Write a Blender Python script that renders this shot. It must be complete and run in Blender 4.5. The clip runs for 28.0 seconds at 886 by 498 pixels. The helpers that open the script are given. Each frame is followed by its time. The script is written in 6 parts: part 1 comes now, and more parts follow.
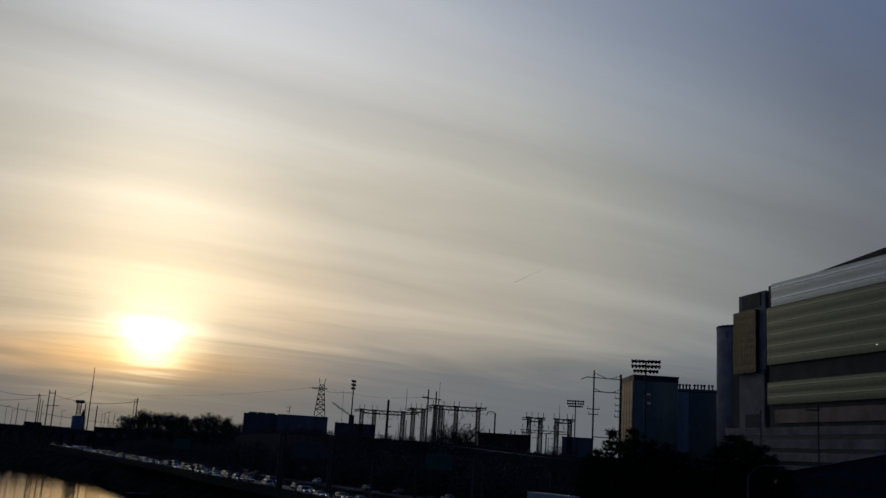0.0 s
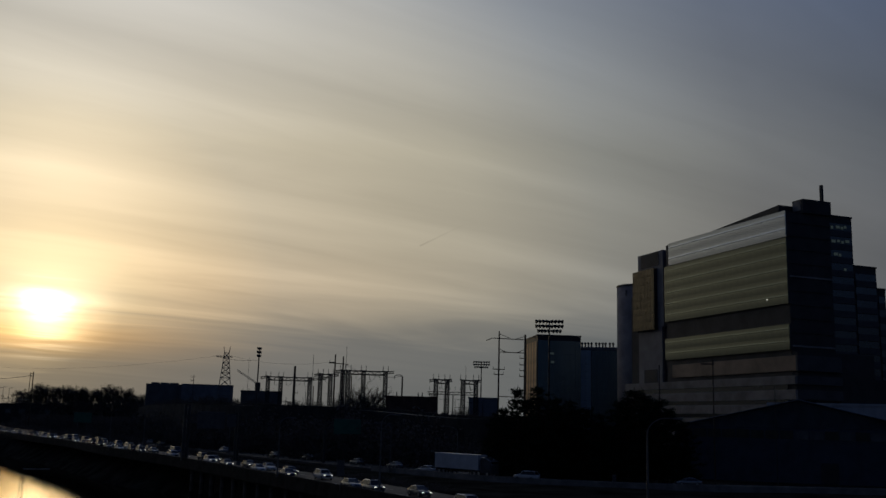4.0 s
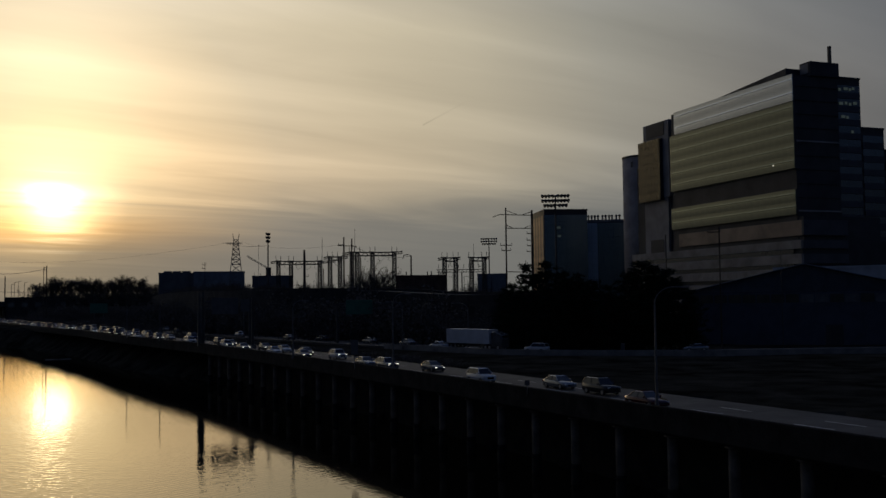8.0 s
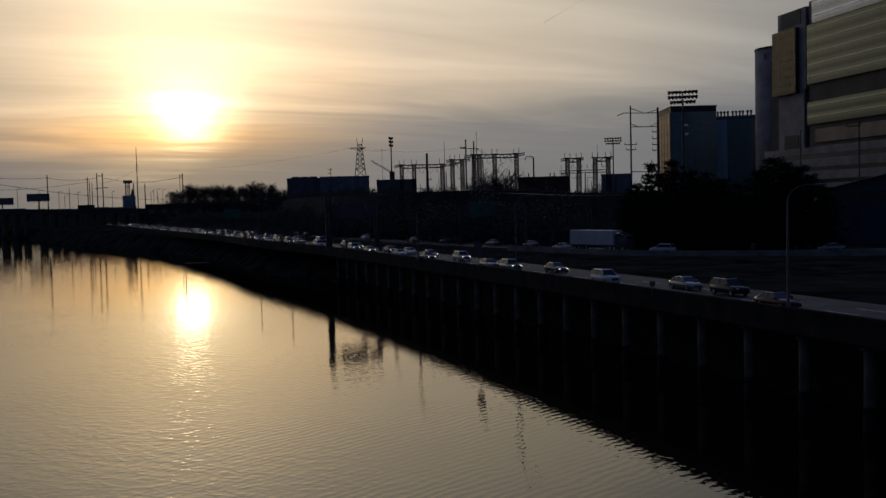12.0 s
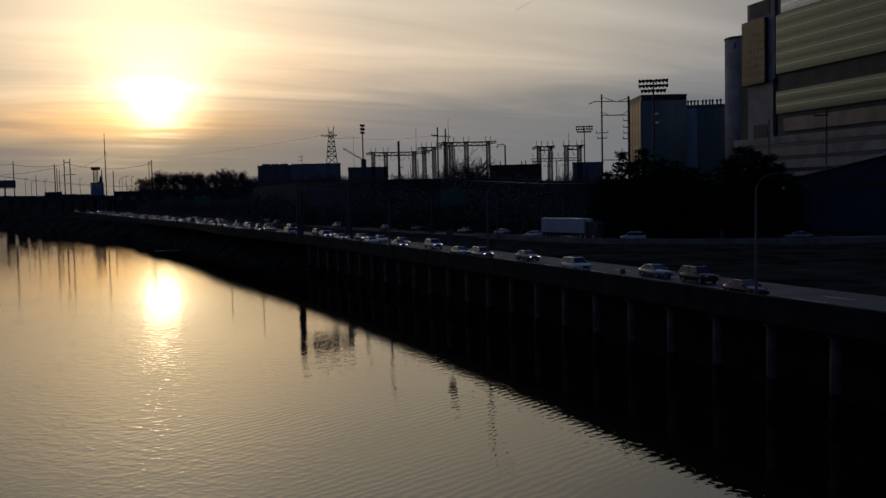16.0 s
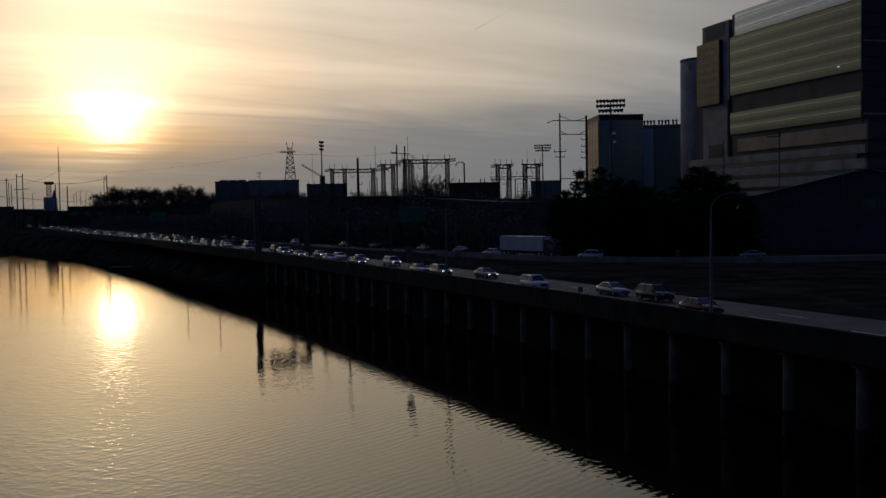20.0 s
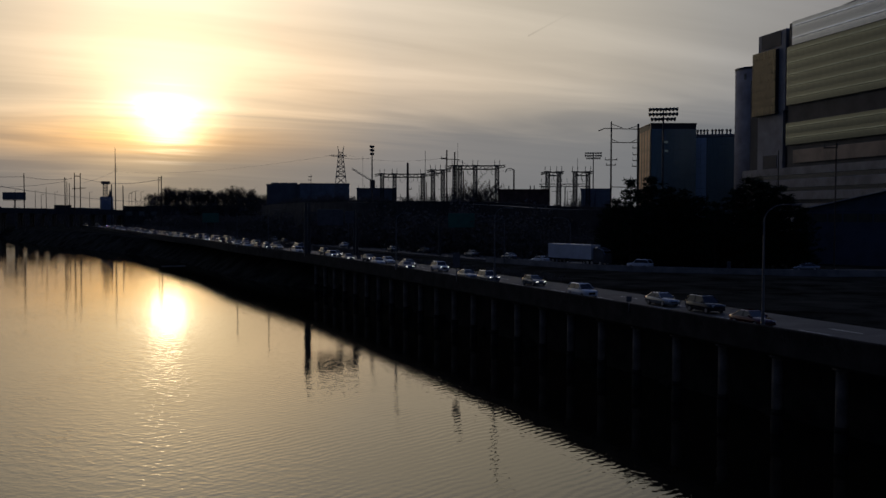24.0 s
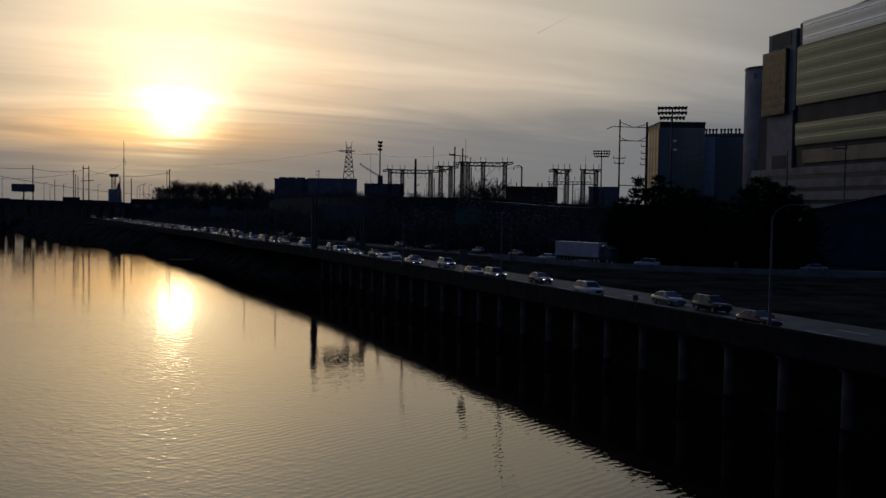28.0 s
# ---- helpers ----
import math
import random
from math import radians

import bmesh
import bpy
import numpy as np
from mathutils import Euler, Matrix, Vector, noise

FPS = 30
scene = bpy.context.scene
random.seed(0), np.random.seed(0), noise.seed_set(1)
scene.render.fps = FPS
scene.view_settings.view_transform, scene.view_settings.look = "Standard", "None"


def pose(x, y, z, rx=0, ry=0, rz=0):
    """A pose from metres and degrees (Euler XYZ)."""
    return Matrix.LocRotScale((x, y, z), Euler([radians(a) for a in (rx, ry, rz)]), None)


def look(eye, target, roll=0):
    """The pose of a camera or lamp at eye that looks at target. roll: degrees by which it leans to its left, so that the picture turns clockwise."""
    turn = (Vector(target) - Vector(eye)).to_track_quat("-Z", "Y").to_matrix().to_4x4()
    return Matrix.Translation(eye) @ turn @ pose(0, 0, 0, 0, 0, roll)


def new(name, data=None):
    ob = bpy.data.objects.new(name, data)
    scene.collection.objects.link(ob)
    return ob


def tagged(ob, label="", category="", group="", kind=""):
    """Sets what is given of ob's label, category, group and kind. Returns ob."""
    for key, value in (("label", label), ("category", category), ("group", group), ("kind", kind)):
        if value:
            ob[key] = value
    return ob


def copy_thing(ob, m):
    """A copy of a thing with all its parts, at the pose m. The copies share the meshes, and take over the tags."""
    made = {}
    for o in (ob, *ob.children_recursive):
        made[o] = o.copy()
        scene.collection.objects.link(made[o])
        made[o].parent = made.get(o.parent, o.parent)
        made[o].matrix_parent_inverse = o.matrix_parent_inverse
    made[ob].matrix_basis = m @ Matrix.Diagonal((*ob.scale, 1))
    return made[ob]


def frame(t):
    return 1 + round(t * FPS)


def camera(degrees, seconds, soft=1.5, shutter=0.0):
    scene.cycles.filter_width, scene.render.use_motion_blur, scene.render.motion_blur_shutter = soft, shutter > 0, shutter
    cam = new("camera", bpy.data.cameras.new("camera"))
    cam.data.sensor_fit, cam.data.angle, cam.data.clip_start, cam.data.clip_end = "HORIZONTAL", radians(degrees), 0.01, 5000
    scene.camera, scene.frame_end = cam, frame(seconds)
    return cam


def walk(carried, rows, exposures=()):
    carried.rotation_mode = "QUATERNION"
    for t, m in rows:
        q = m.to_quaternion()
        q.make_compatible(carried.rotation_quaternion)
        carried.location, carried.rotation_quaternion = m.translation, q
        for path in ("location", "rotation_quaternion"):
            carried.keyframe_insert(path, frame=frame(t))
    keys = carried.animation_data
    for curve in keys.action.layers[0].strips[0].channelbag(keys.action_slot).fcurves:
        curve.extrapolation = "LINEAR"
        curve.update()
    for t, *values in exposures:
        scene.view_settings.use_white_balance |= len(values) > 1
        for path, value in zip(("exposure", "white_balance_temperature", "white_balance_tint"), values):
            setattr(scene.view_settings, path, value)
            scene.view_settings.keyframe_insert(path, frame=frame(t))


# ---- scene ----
# The eye stands on a bridge, 18.5 m over the river; y runs down the river, x to the right-hand bank.
EYE = 18.5
cam = camera(49.64, 28.0)
# seconds, yaw, pitch, roll: the camera turns where it stands
ROWS = [
    (0, -2.32, 12.17, -3.46), (0.5, -5.65, 14.64, -4.37), (1, -7.07, 15.87, -4.16), (1.5, -8.01, 15.75, -3.97),
    (2, -8.88, 15.25, -3.47), (2.5, -8.93, 14.82, -3.09), (3, -8.47, 14.01, -2.50), (3.5, -8.06, 12.40, -1.96),
    (5.5, -7.53, 5.68, -0.45), (6, -9.78, 9.40, -1.59), (6.5, -10.04, 11.16, -1.30), (7, -9.58, 9.83, -1.18),
    (7.5, -8.86, 8.60, -0.66), (8, -7.13, 3.01, 0.70), (8.5, -6.08, -0.38, 1.60), (9, -5.11, -0.64, 1.53),
    (9.5, -3.97, -0.74, 1.44), (10, -2.78, -1.52, 1.55), (10.5, -1.78, -1.92, 1.55), (11, -0.99, -2.15, 1.60),
    (11.5, -0.33, -2.50, 1.60), (12, 0.19, -2.70, 1.45), (12.5, 0.54, -2.85, 1.40), (14.5, 0.36, -3.51, 1.41),
    (15, -0.03, -3.58, 1.42), (15.5, -0.64, -3.69, 1.66), (16, -1.50, -3.47, 1.32), (16.5, -2.13, -3.60, 1.24),
    (17, -2.78, -3.74, 1.21), (17.5, -3.27, -3.87, 1.40), (18, -3.76, -4.07, 1.30), (18.5, -3.97, -4.26, 1.37),
    (19, -4.16, -4.02, 1.25), (19.5, -4.12, -3.44, 1.13), (20, -3.95, -2.48, 0.94), (20.5, -3.55, -2.06, 0.77),
    (21, -2.99, -1.80, 0.78), (21.5, -2.62, -1.63, 0.67), (23.5, -1.20, -1.89, 0.03), (24, -1.03, -2.11, -0.12),
    (24.5, -1.23, -1.97, -0.02), (25, -1.16, -1.99, -0.08), (25.5, -1.09, -2.05, -0.18), (26, -1.08, -2.04, -0.38),
    (26.5, -0.88, -2.11, -0.61), (27, -0.83, -2.11, -0.63), (27.5, -0.74, -2.20, -0.67), (28, -0.59, -2.33, -0.77),
]
walk(cam, [(t, pose(0, 0, EYE, 90 + p, r, y)) for t, y, p, r in ROWS],
     exposures=[(0.0, -0.31, 6000, 6), (1.0, -0.50, 6250, 5), (3.0, -0.52, 6650, 4), (6.0, -0.14, 6650, 4), (7.2, -0.22, 6650, 4), (8.0, -0.16, 7150, 5), (10.0, 0.0, 6750, 10),
                (12.0, 0.0, 6650, 10), (15.0, 0.0, 6500, 10), (28.0, 0.0, 6500, 10)])

# ---- world and sun ----
SUN_AZ, SUN_EL = -15.0, 5.75


def polar(az, dist, z=0.0):
    a = radians(az)
    return Vector((dist * math.sin(a), dist * math.cos(a), z))


def high(el, dist):
    return EYE + dist * math.tan(radians(el))


sun_dir = Vector((math.sin(radians(SUN_AZ)) * math.cos(radians(SUN_EL)),
                  math.cos(radians(SUN_AZ)) * math.cos(radians(SUN_EL)), math.sin(radians(SUN_EL))))


class Nodes:
    """Short hand for building a node tree."""

    def __init__(self, tree):
        self.t = tree
        tree.nodes.clear()

    def n(self, kind):
        return self.t.nodes.new(kind)

    def link(self, a, b):
        self.t.links.new(a, b)

    def feed(self, sock, v):
        if isinstance(v, bpy.types.NodeSocket):
            self.link(v, sock)
        else:
            sock.default_value = v

    def math(self, op, a, b=0.0, c=None, clamp=False):
        node = self.n("ShaderNodeMath")
        node.operation, node.use_clamp = op, clamp
        self.feed(node.inputs[0], a)
        self.feed(node.inputs[1], b)
        if c is not None:
            self.feed(node.inputs[2], c)
        return node.outputs[0]

    def vec(self, op, a, b=(0, 0, 0)):
        node = self.n("ShaderNodeVectorMath")
        node.operation = op
        self.feed(node.inputs[0], a)
        if op == "SCALE":
            self.feed(node.inputs["Scale"], b)
        else:
            self.feed(node.inputs[1], b)
        return node.outputs["Value"] if op in ("DOT_PRODUCT", "LENGTH") else node.outputs[0]

    def mix(self, f, a, b, mode="MIX"):
        node = self.n("ShaderNodeMix")
        node.data_type, node.blend_type = "RGBA", mode
        self.feed(node.inputs[0], f)
        self.feed(node.inputs[6], a)
        self.feed(node.inputs[7], b)
        return node.outputs[2]

    def ramp(self, f, *stops):
        node = self.n("ShaderNodeValToRGB")
        el = node.color_ramp.elements
        while len(el) < len(stops):
            el.new(0.5)
        for e, (p, c) in zip(el, stops):
            e.position, e.color = p, (*c, 1) if not isinstance(c, (int, float)) else (c, c, c, 1)
        self.feed(node.inputs[0], f)
        return node.outputs[0]

    def noise(self, vec, scale=1.0, detail=4.0, rough=0.55, dist=0.0):
        node = self.n("ShaderNodeTexNoise")
        self.feed(node.inputs["Vector"], vec)
        for k, v in (("Scale", scale), ("Detail", detail), ("Roughness", rough), ("Distortion", dist)):
            node.inputs[k].default_value = v
        return node.outputs[0]


# lanes of cloud over the sheet, from its far edge to overhead: place across it, thicker or thinner
STREAKS = [(-6.0, 0.0), (-5.5, -0.06), (-5.1, 0.04), (-4.75, -0.04), (-4.35, -0.08), (-4.0, 0.03), (-3.65, 0.09), (-3.35, -0.03), (-3.12, 0.0), (-2.91, 0.12),
           (-2.70, -0.06), (-2.45, -0.05), (-2.18, 0.07), (-1.94, -0.16), (-1.76, 0.11), (-1.55, 0.07), (-1.25, -0.06), (-0.9, 0.06), (-0.5, 0.0)]
# the sheet's own colour by height over the ground, in degrees
TONES = [(0.0, (1.0, 1.0, 1.0)), (4.0, (1.03, 1.03, 1.03)), (8.0, (1.08, 1.07, 1.05)), (16.0, (1.08, 1.09, 1.07)), (25.0, (0.98, 1.05, 1.23)), (36.0, (0.93, 1.04, 1.36))]


def make_world():
    w = bpy.data.worlds.new("evening_sky")
    scene.world = w
    w.use_nodes = True
    k = Nodes(w.node_tree)
    out, bg = k.n("ShaderNodeOutputWorld"), k.n("ShaderNodeBackground")
    k.link(bg.outputs[0], out.inputs[0])
    d = k.vec("NORMALIZE", k.n("ShaderNodeTexCoord").outputs["Generated"])
    sep = k.n("ShaderNodeSeparateXYZ")
    k.link(d, sep.inputs[0])
    x, y, z = sep.outputs
    sky = k.n("ShaderNodeTexSky")
    sky.sky_type, sky.sun_disc = "NISHITA", False
    sky.sun_elevation, sky.sun_rotation = radians(SUN_EL), radians(SUN_AZ)
    sky.altitude, sky.air_density, sky.dust_density, sky.ozone_density = 20, 1.2, 2.5, 2.0
    ang = k.math("DEGREES", k.math("ARCCOSINE", k.vec("DOT_PRODUCT", d, tuple(sun_dir))))
    el = k.math("DEGREES", k.math("ARCSINE", k.math("MAXIMUM", z, 0.0)))

    def fall(v, width, power):
        return k.math("EXPONENT", k.math("MULTIPLY", k.math("POWER", k.math("DIVIDE", v, width), power), -1.0))

    # one sheet of high cloud: long streaks that run off to a far point on the right
    up = k.math("ADD", k.math("MAXIMUM", z, 0.0), 0.10)
    u, v = k.math("DIVIDE", x, up), k.math("DIVIDE", y, up)
    th = radians(65)
    along = k.math("ADD", k.math("MULTIPLY", u, math.sin(th)), k.math("MULTIPLY", v, math.cos(th)))
    across = k.math("SUBTRACT", k.math("MULTIPLY", u, math.cos(th)), k.math("MULTIPLY", v, math.sin(th)))

    def sheet(stretch, lift=0.0):
        comb = k.n("ShaderNodeCombineXYZ")
        k.link(k.math("MULTIPLY", along, stretch), comb.inputs[0])
        k.link(across, comb.inputs[1])
        comb.inputs[2].default_value = lift
        return comb.outputs[0]

    sway = k.math("SUBTRACT", k.noise(sheet(0.45), 1.0, 2.0, 0.5, 0.3), 0.5)
    lane = k.math("MULTIPLY_ADD", sway, 0.40, across)
    # thick and thin lanes of the sheet, counted across it
    lanes = k.ramp(k.math("DIVIDE", k.math("ADD", lane, 6.0), 6.0), *[((a + 6.0) / 6.0, 0.5 + g) for a, g in STREAKS])
    patch = k.ramp(k.noise(sheet(0.5, 4.0), 0.9, 2.0, 0.5, 0.5), (0.32, 0.45), (0.62, 1.0))
    near = k.math("MULTIPLY", fall(ang, 17.0, 2.0), fall(el, 9.5, 4.0))
    fibre = k.math("SUBTRACT", k.ramp(k.noise(sheet(0.24, 7.0), 2.4, 4.0, 0.56, 1.5), (0.30, 0.0), (0.70, 1.0)), 0.5)
    wisp = k.math("SUBTRACT", k.ramp(k.noise(sheet(0.30, 2.0), 1.25, 3.0, 0.55, 1.2), (0.30, 0.0), (0.70, 1.0)), 0.5)
    gain = k.math("MULTIPLY", k.math("SUBTRACT", lanes, 0.5), patch)
    gain = k.math("ADD", gain, k.math("MULTIPLY", fibre, k.math("MULTIPLY_ADD", near, 0.16, 0.06)))
    gain = k.math("ADD", gain, k.math("MULTIPLY", wisp, k.math("MULTIPLY_ADD", near, 0.10, 0.075)))
    comb_out = k.math("SUBTRACT", k.ramp(k.noise(sheet(0.22, 11.0), 7.0, 3.0, 0.5, 1.4), (0.30, 0.0), (0.70, 1.0)), 0.5)
    gain = k.math("ADD", gain, k.math("MULTIPLY", comb_out, k.ramp(k.math("DIVIDE", el, 30.0), (0.2, 0.0), (0.45, 0.03), (1.0, 0.04))))
    tone = k.ramp(k.math("DIVIDE", el, 40.0), *[(e / 40.0, tuple(q / 1.5 for q in c)) for e, c in TONES])
    fine = k.math("MULTIPLY_ADD", fibre, 0.6, 0.5)
    bar = k.math("MULTIPLY_ADD", wisp, 0.8, 0.5)
    # the evening light over the angle from the sun, 0 to 90 degrees
    veil = k.ramp(k.math("DIVIDE", ang, 90.0), (0.0, (1.0, 0.72, 0.34)), (0.07, (0.90, 0.69, 0.45)), (0.14, (0.62, 0.525, 0.41)),
                  (0.22, (0.52, 0.46, 0.375)), (0.28, (0.46, 0.422, 0.362)), (0.36, (0.318, 0.312, 0.302)), (0.46, (0.186, 0.188, 0.202)), (0.60, (0.092, 0.104, 0.138)),
                  (0.80, (0.042, 0.060, 0.105)), (1.0, (0.028, 0.041, 0.076)))
    veil = k.vec("MULTIPLY", veil, (1.02, 0.9975, 0.98))
    # thicker air just over the ground
    side0 = k.math("DEGREES", k.vec("DOT_PRODUCT", d, tuple(Vector((sun_dir.y, -sun_dir.x, 0)).normalized())))
    bank = k.ramp(k.math("DIVIDE", k.math("ADD", side0, 15.0), 45.0), (0.0, 0.40), (0.2, 0.22), (0.28, 0.0), (0.33, 0.0), (0.36, 0.16), (0.42, 0.66), (0.67, 0.80), (1.0, 1.0))
    edge = k.math("ADD", k.math("SUBTRACT", el, k.math("MULTIPLY", bank, 3.0)), k.math("MULTIPLY_ADD", bar, 1.4, -0.7))
    low = k.ramp(k.math("DIVIDE", edge, 10.0), (0.0, 1.0), (0.18, 0.95), (0.28, 0.72), (0.38, 0.34), (0.50, 0.10), (0.66, 0.0))
    barred = k.math("MULTIPLY_ADD", bar, 0.20, 0.89)
    veil = k.mix(fall(el, 8.0, 3.0), veil, k.vec("SCALE", veil, barred))
    dusk = k.math("MULTIPLY_ADD", fall(ang, 70.0, 3.0), 0.82, 0.18)
    haze = k.vec("ADD", k.vec("SCALE", veil, 0.09), k.vec("SCALE", k.mix(k.math("DIVIDE", ang, 13.0, clamp=True), (0.142, 0.131, 0.112, 1), (0.130, 0.141, 0.157, 1)), dusk))
    veil = k.mix(k.math("MULTIPLY", low, 0.97), veil, haze)
    ember = k.math("MULTIPLY", fall(k.math("ABSOLUTE", k.math("ADD", side0, 2.5)), 8.0, 2.0), fall(k.math("ABSOLUTE", k.math("SUBTRACT", el, 4.3)), 1.2, 2.0))
    ember = k.math("MULTIPLY", ember, k.math("MULTIPLY", k.math("GREATER_THAN", y, 0.0), k.math("MULTIPLY_ADD", bar, 0.6, 0.5)))
    veil = k.vec("ADD", veil, k.vec("SCALE", (0.40, 0.16, 0.01), ember))
    # a faint short vapour trail
    ta, tb = (Vector((math.sin(radians(a)) * math.cos(radians(e)), math.cos(radians(a)) * math.cos(radians(e)), math.sin(radians(e)))) for a, e in ((6.0, 10.37), (8.94, 11.86)))
    off = k.math("ABSOLUTE", k.math("DEGREES", k.vec("DOT_PRODUCT", d, tuple(ta.cross(tb).normalized()))))
    way = k.math("DEGREES", k.vec("DOT_PRODUCT", k.vec("SUBTRACT", d, tuple(ta)), tuple((tb - ta).normalized())))
    trail = k.math("MULTIPLY", fall(off, 0.045, 2.0), k.ramp(k.math("DIVIDE", way, 4.0), (0.0, 0.0), (0.02, 1.0), (0.25, 0.55), (0.8, 0.0)))
    veil = k.vec("SCALE", veil, k.math("SUBTRACT", 1.0, k.math("MULTIPLY", trail, k.math("MULTIPLY", k.math("GREATER_THAN", y, 0.0), 0.20))))
    # the sun, drawn out by the cloud that it shines through
    right = Vector((sun_dir.y, -sun_dir.x, 0)).normalized()
    side = k.math("DEGREES", k.vec("DOT_PRODUCT", d, tuple(right)))
    up_from = k.math("ADD", k.math("SUBTRACT", k.math("DEGREES", z), SUN_EL), k.math("MULTIPLY_ADD", fine, 1.6, -0.8))

    def lobe(cx, cy, wx, wy):
        a = k.math("POWER", k.math("DIVIDE", k.math("SUBTRACT", side, cx), wx), 2.0)
        b = k.math("POWER", k.math("DIVIDE", k.math("SUBTRACT", up_from, cy), wy), 2.0)
        return k.math("EXPONENT", k.math("MULTIPLY", k.math("ADD", a, b), -1.0))

    front = k.math("GREATER_THAN", y, 0.0)
    core = k.math("ADD", k.math("MULTIPLY", lobe(0.0, 0.38, 2.4, 1.08), 0.95), k.math("MULTIPLY", lobe(0.05, -1.2, 1.5, 0.85), 1.1))
    core = k.math("ADD", core, k.math("MULTIPLY", lobe(0.0, 0.2, 0.95, 0.6), 5.0))
    core = k.math("ADD", core, k.math("MULTIPLY", lobe(0.0, 1.2, 4.2, 2.4), 0.40))
    core = k.math("ADD", core, k.math("MULTIPLY", lobe(0.0, 6.0, 5.5, 6.0), 0.22))
    glow = k.vec("SCALE", (1.0, 0.855, 0.66), k.math("MULTIPLY", core, front))
    # thin cloud high over the sun
    pall = k.math("MULTIPLY", lobe(0.0, 15.5, 17.0, 9.5), k.math("MULTIPLY", front, 0.24))
    glow = k.vec("ADD", glow, k.vec("SCALE", (1.0, 0.96, 0.91), pall))
    calm = k.math("MULTIPLY_ADD", low, -0.85, 1.0)
    total = k.vec("SCALE", k.vec("ADD", veil, glow), k.math("MULTIPLY_ADD", gain, calm, 1.0))
    total = k.vec("MULTIPLY", k.vec("SCALE", total, 1.5), tone)
    # bluer where the sheet thins out, high and away from the sun
    thin = k.math("MULTIPLY", k.ramp(k.math("DIVIDE", ang, 60.0), (0.40, 0.0), (0.80, 1.0)), k.ramp(k.math("DIVIDE", el, 40.0), (0.30, 0.0), (0.62, 1.0)))
    total = k.vec("MULTIPLY", total, k.mix(thin, (1.0, 1.0, 1.0, 1), (0.86, 0.98, 1.18, 1)))
    # thicker cloud to the left of the sun, and an orange rim under it
    total = k.vec("SCALE", total, k.ramp(k.math("DIVIDE", k.math("ADD", side0, 20.0), 20.0), (0.0, 0.80), (0.45, 0.86), (0.85, 1.0)))
    total = k.vec("MULTIPLY", total, k.mix(k.math("MULTIPLY", ember, 0.9, clamp=True), (1.0, 1.0, 1.0, 1), (1.02, 0.86, 0.60, 1)))
    # a warm bar of light over the haze, away from the sun
    peach = k.math("MULTIPLY", fall(k.math("ABSOLUTE", k.math("SUBTRACT", el, 6.8)), 2.6, 2.0), k.ramp(k.math("DIVIDE", side0, 40.0), (0.05, 0.0), (0.22, 1.0), (0.45, 0.7), (0.72, 0.0)))
    total = k.vec("MULTIPLY", total, k.mix(k.math("MULTIPLY", peach, front), (1.0, 1.0, 1.0, 1), (1.05, 1.0, 0.955, 1)))
    total = k.vec("ADD", total, k.vec("SCALE", sky.outputs[0], 0.0006))
    k.link(total, bg.inputs[0])
    bg.inputs[1].default_value = 1.0


make_world()
lamp = bpy.data.lights.new("sun", "SUN")
lamp.energy, lamp.angle, lamp.color = 0.002, radians(2), (1.0, 0.72, 0.42)
new("sun", lamp).matrix_world = look((0, 0, 60), Vector((0, 0, 60)) - sun_dir)


# ---- materials ----
MATS = {}


def mat(name, color, rough=0.7, metal=0.0, var=0.25, scale=0.6, bump=0.15, fine=12.0, spec=0.5, tint=None, emit=None, each=0.0):
    """Paint, stone, metal...: colour with stains (scale per metre) and grain, and a fine relief."""
    if name in MATS:
        return MATS[name]
    m = bpy.data.materials.new(name)
    m.use_nodes = True
    k = Nodes(m.node_tree)
    out, b = k.n("ShaderNodeOutputMaterial"), k.n("ShaderNodeBsdfPrincipled")
    k.link(b.outputs[0], out.inputs[0])
    co = k.n("ShaderNodeTexCoord").outputs["Object"]
    big = k.noise(co, scale, 4.0, 0.6, 0.3)
    small = k.noise(co, fine, 3.0, 0.6)
    c2 = tint or tuple(c * (1 - 1.6 * var) for c in color)
    c1 = tuple(min(1, c * (1 + 0.5 * var)) for c in color)
    base = k.mix(k.ramp(big, (0.32, 0.0), (0.68, 1.0)), (*c1, 1), (*c2, 1))
    base = k.mix(k.math("MULTIPLY", small, 0.5 * var), base, tuple(c * 0.45 for c in color) + (1,))
    if each:
        r = k.n("ShaderNodeObjectInfo").outputs["Random"]
        base = k.vec("SCALE", base, k.math("MULTIPLY_ADD", r, each, 1 - each / 2))
    k.link(base, b.inputs["Base Color"])
    k.link(k.math("MULTIPLY_ADD", big, 0.25 * min(1, rough * 2), max(0.02, rough - 0.12)), b.inputs["Roughness"])
    b.inputs["Metallic"].default_value = metal
    b.inputs["Specular IOR Level"].default_value = spec
    if bump:
        bp = k.n("ShaderNodeBump")
        bp.inputs["Strength"].default_value = bump
        bp.inputs["Distance"].default_value = 0.02
        k.link(small, bp.inputs["Height"])
        k.link(bp.outputs[0], b.inputs["Normal"])
    if emit:
        b.inputs["Emission Color"].default_value = (*emit[0], 1)
        b.inputs["Emission Strength"].default_value = emit[1]
    MATS[name] = m
    return m


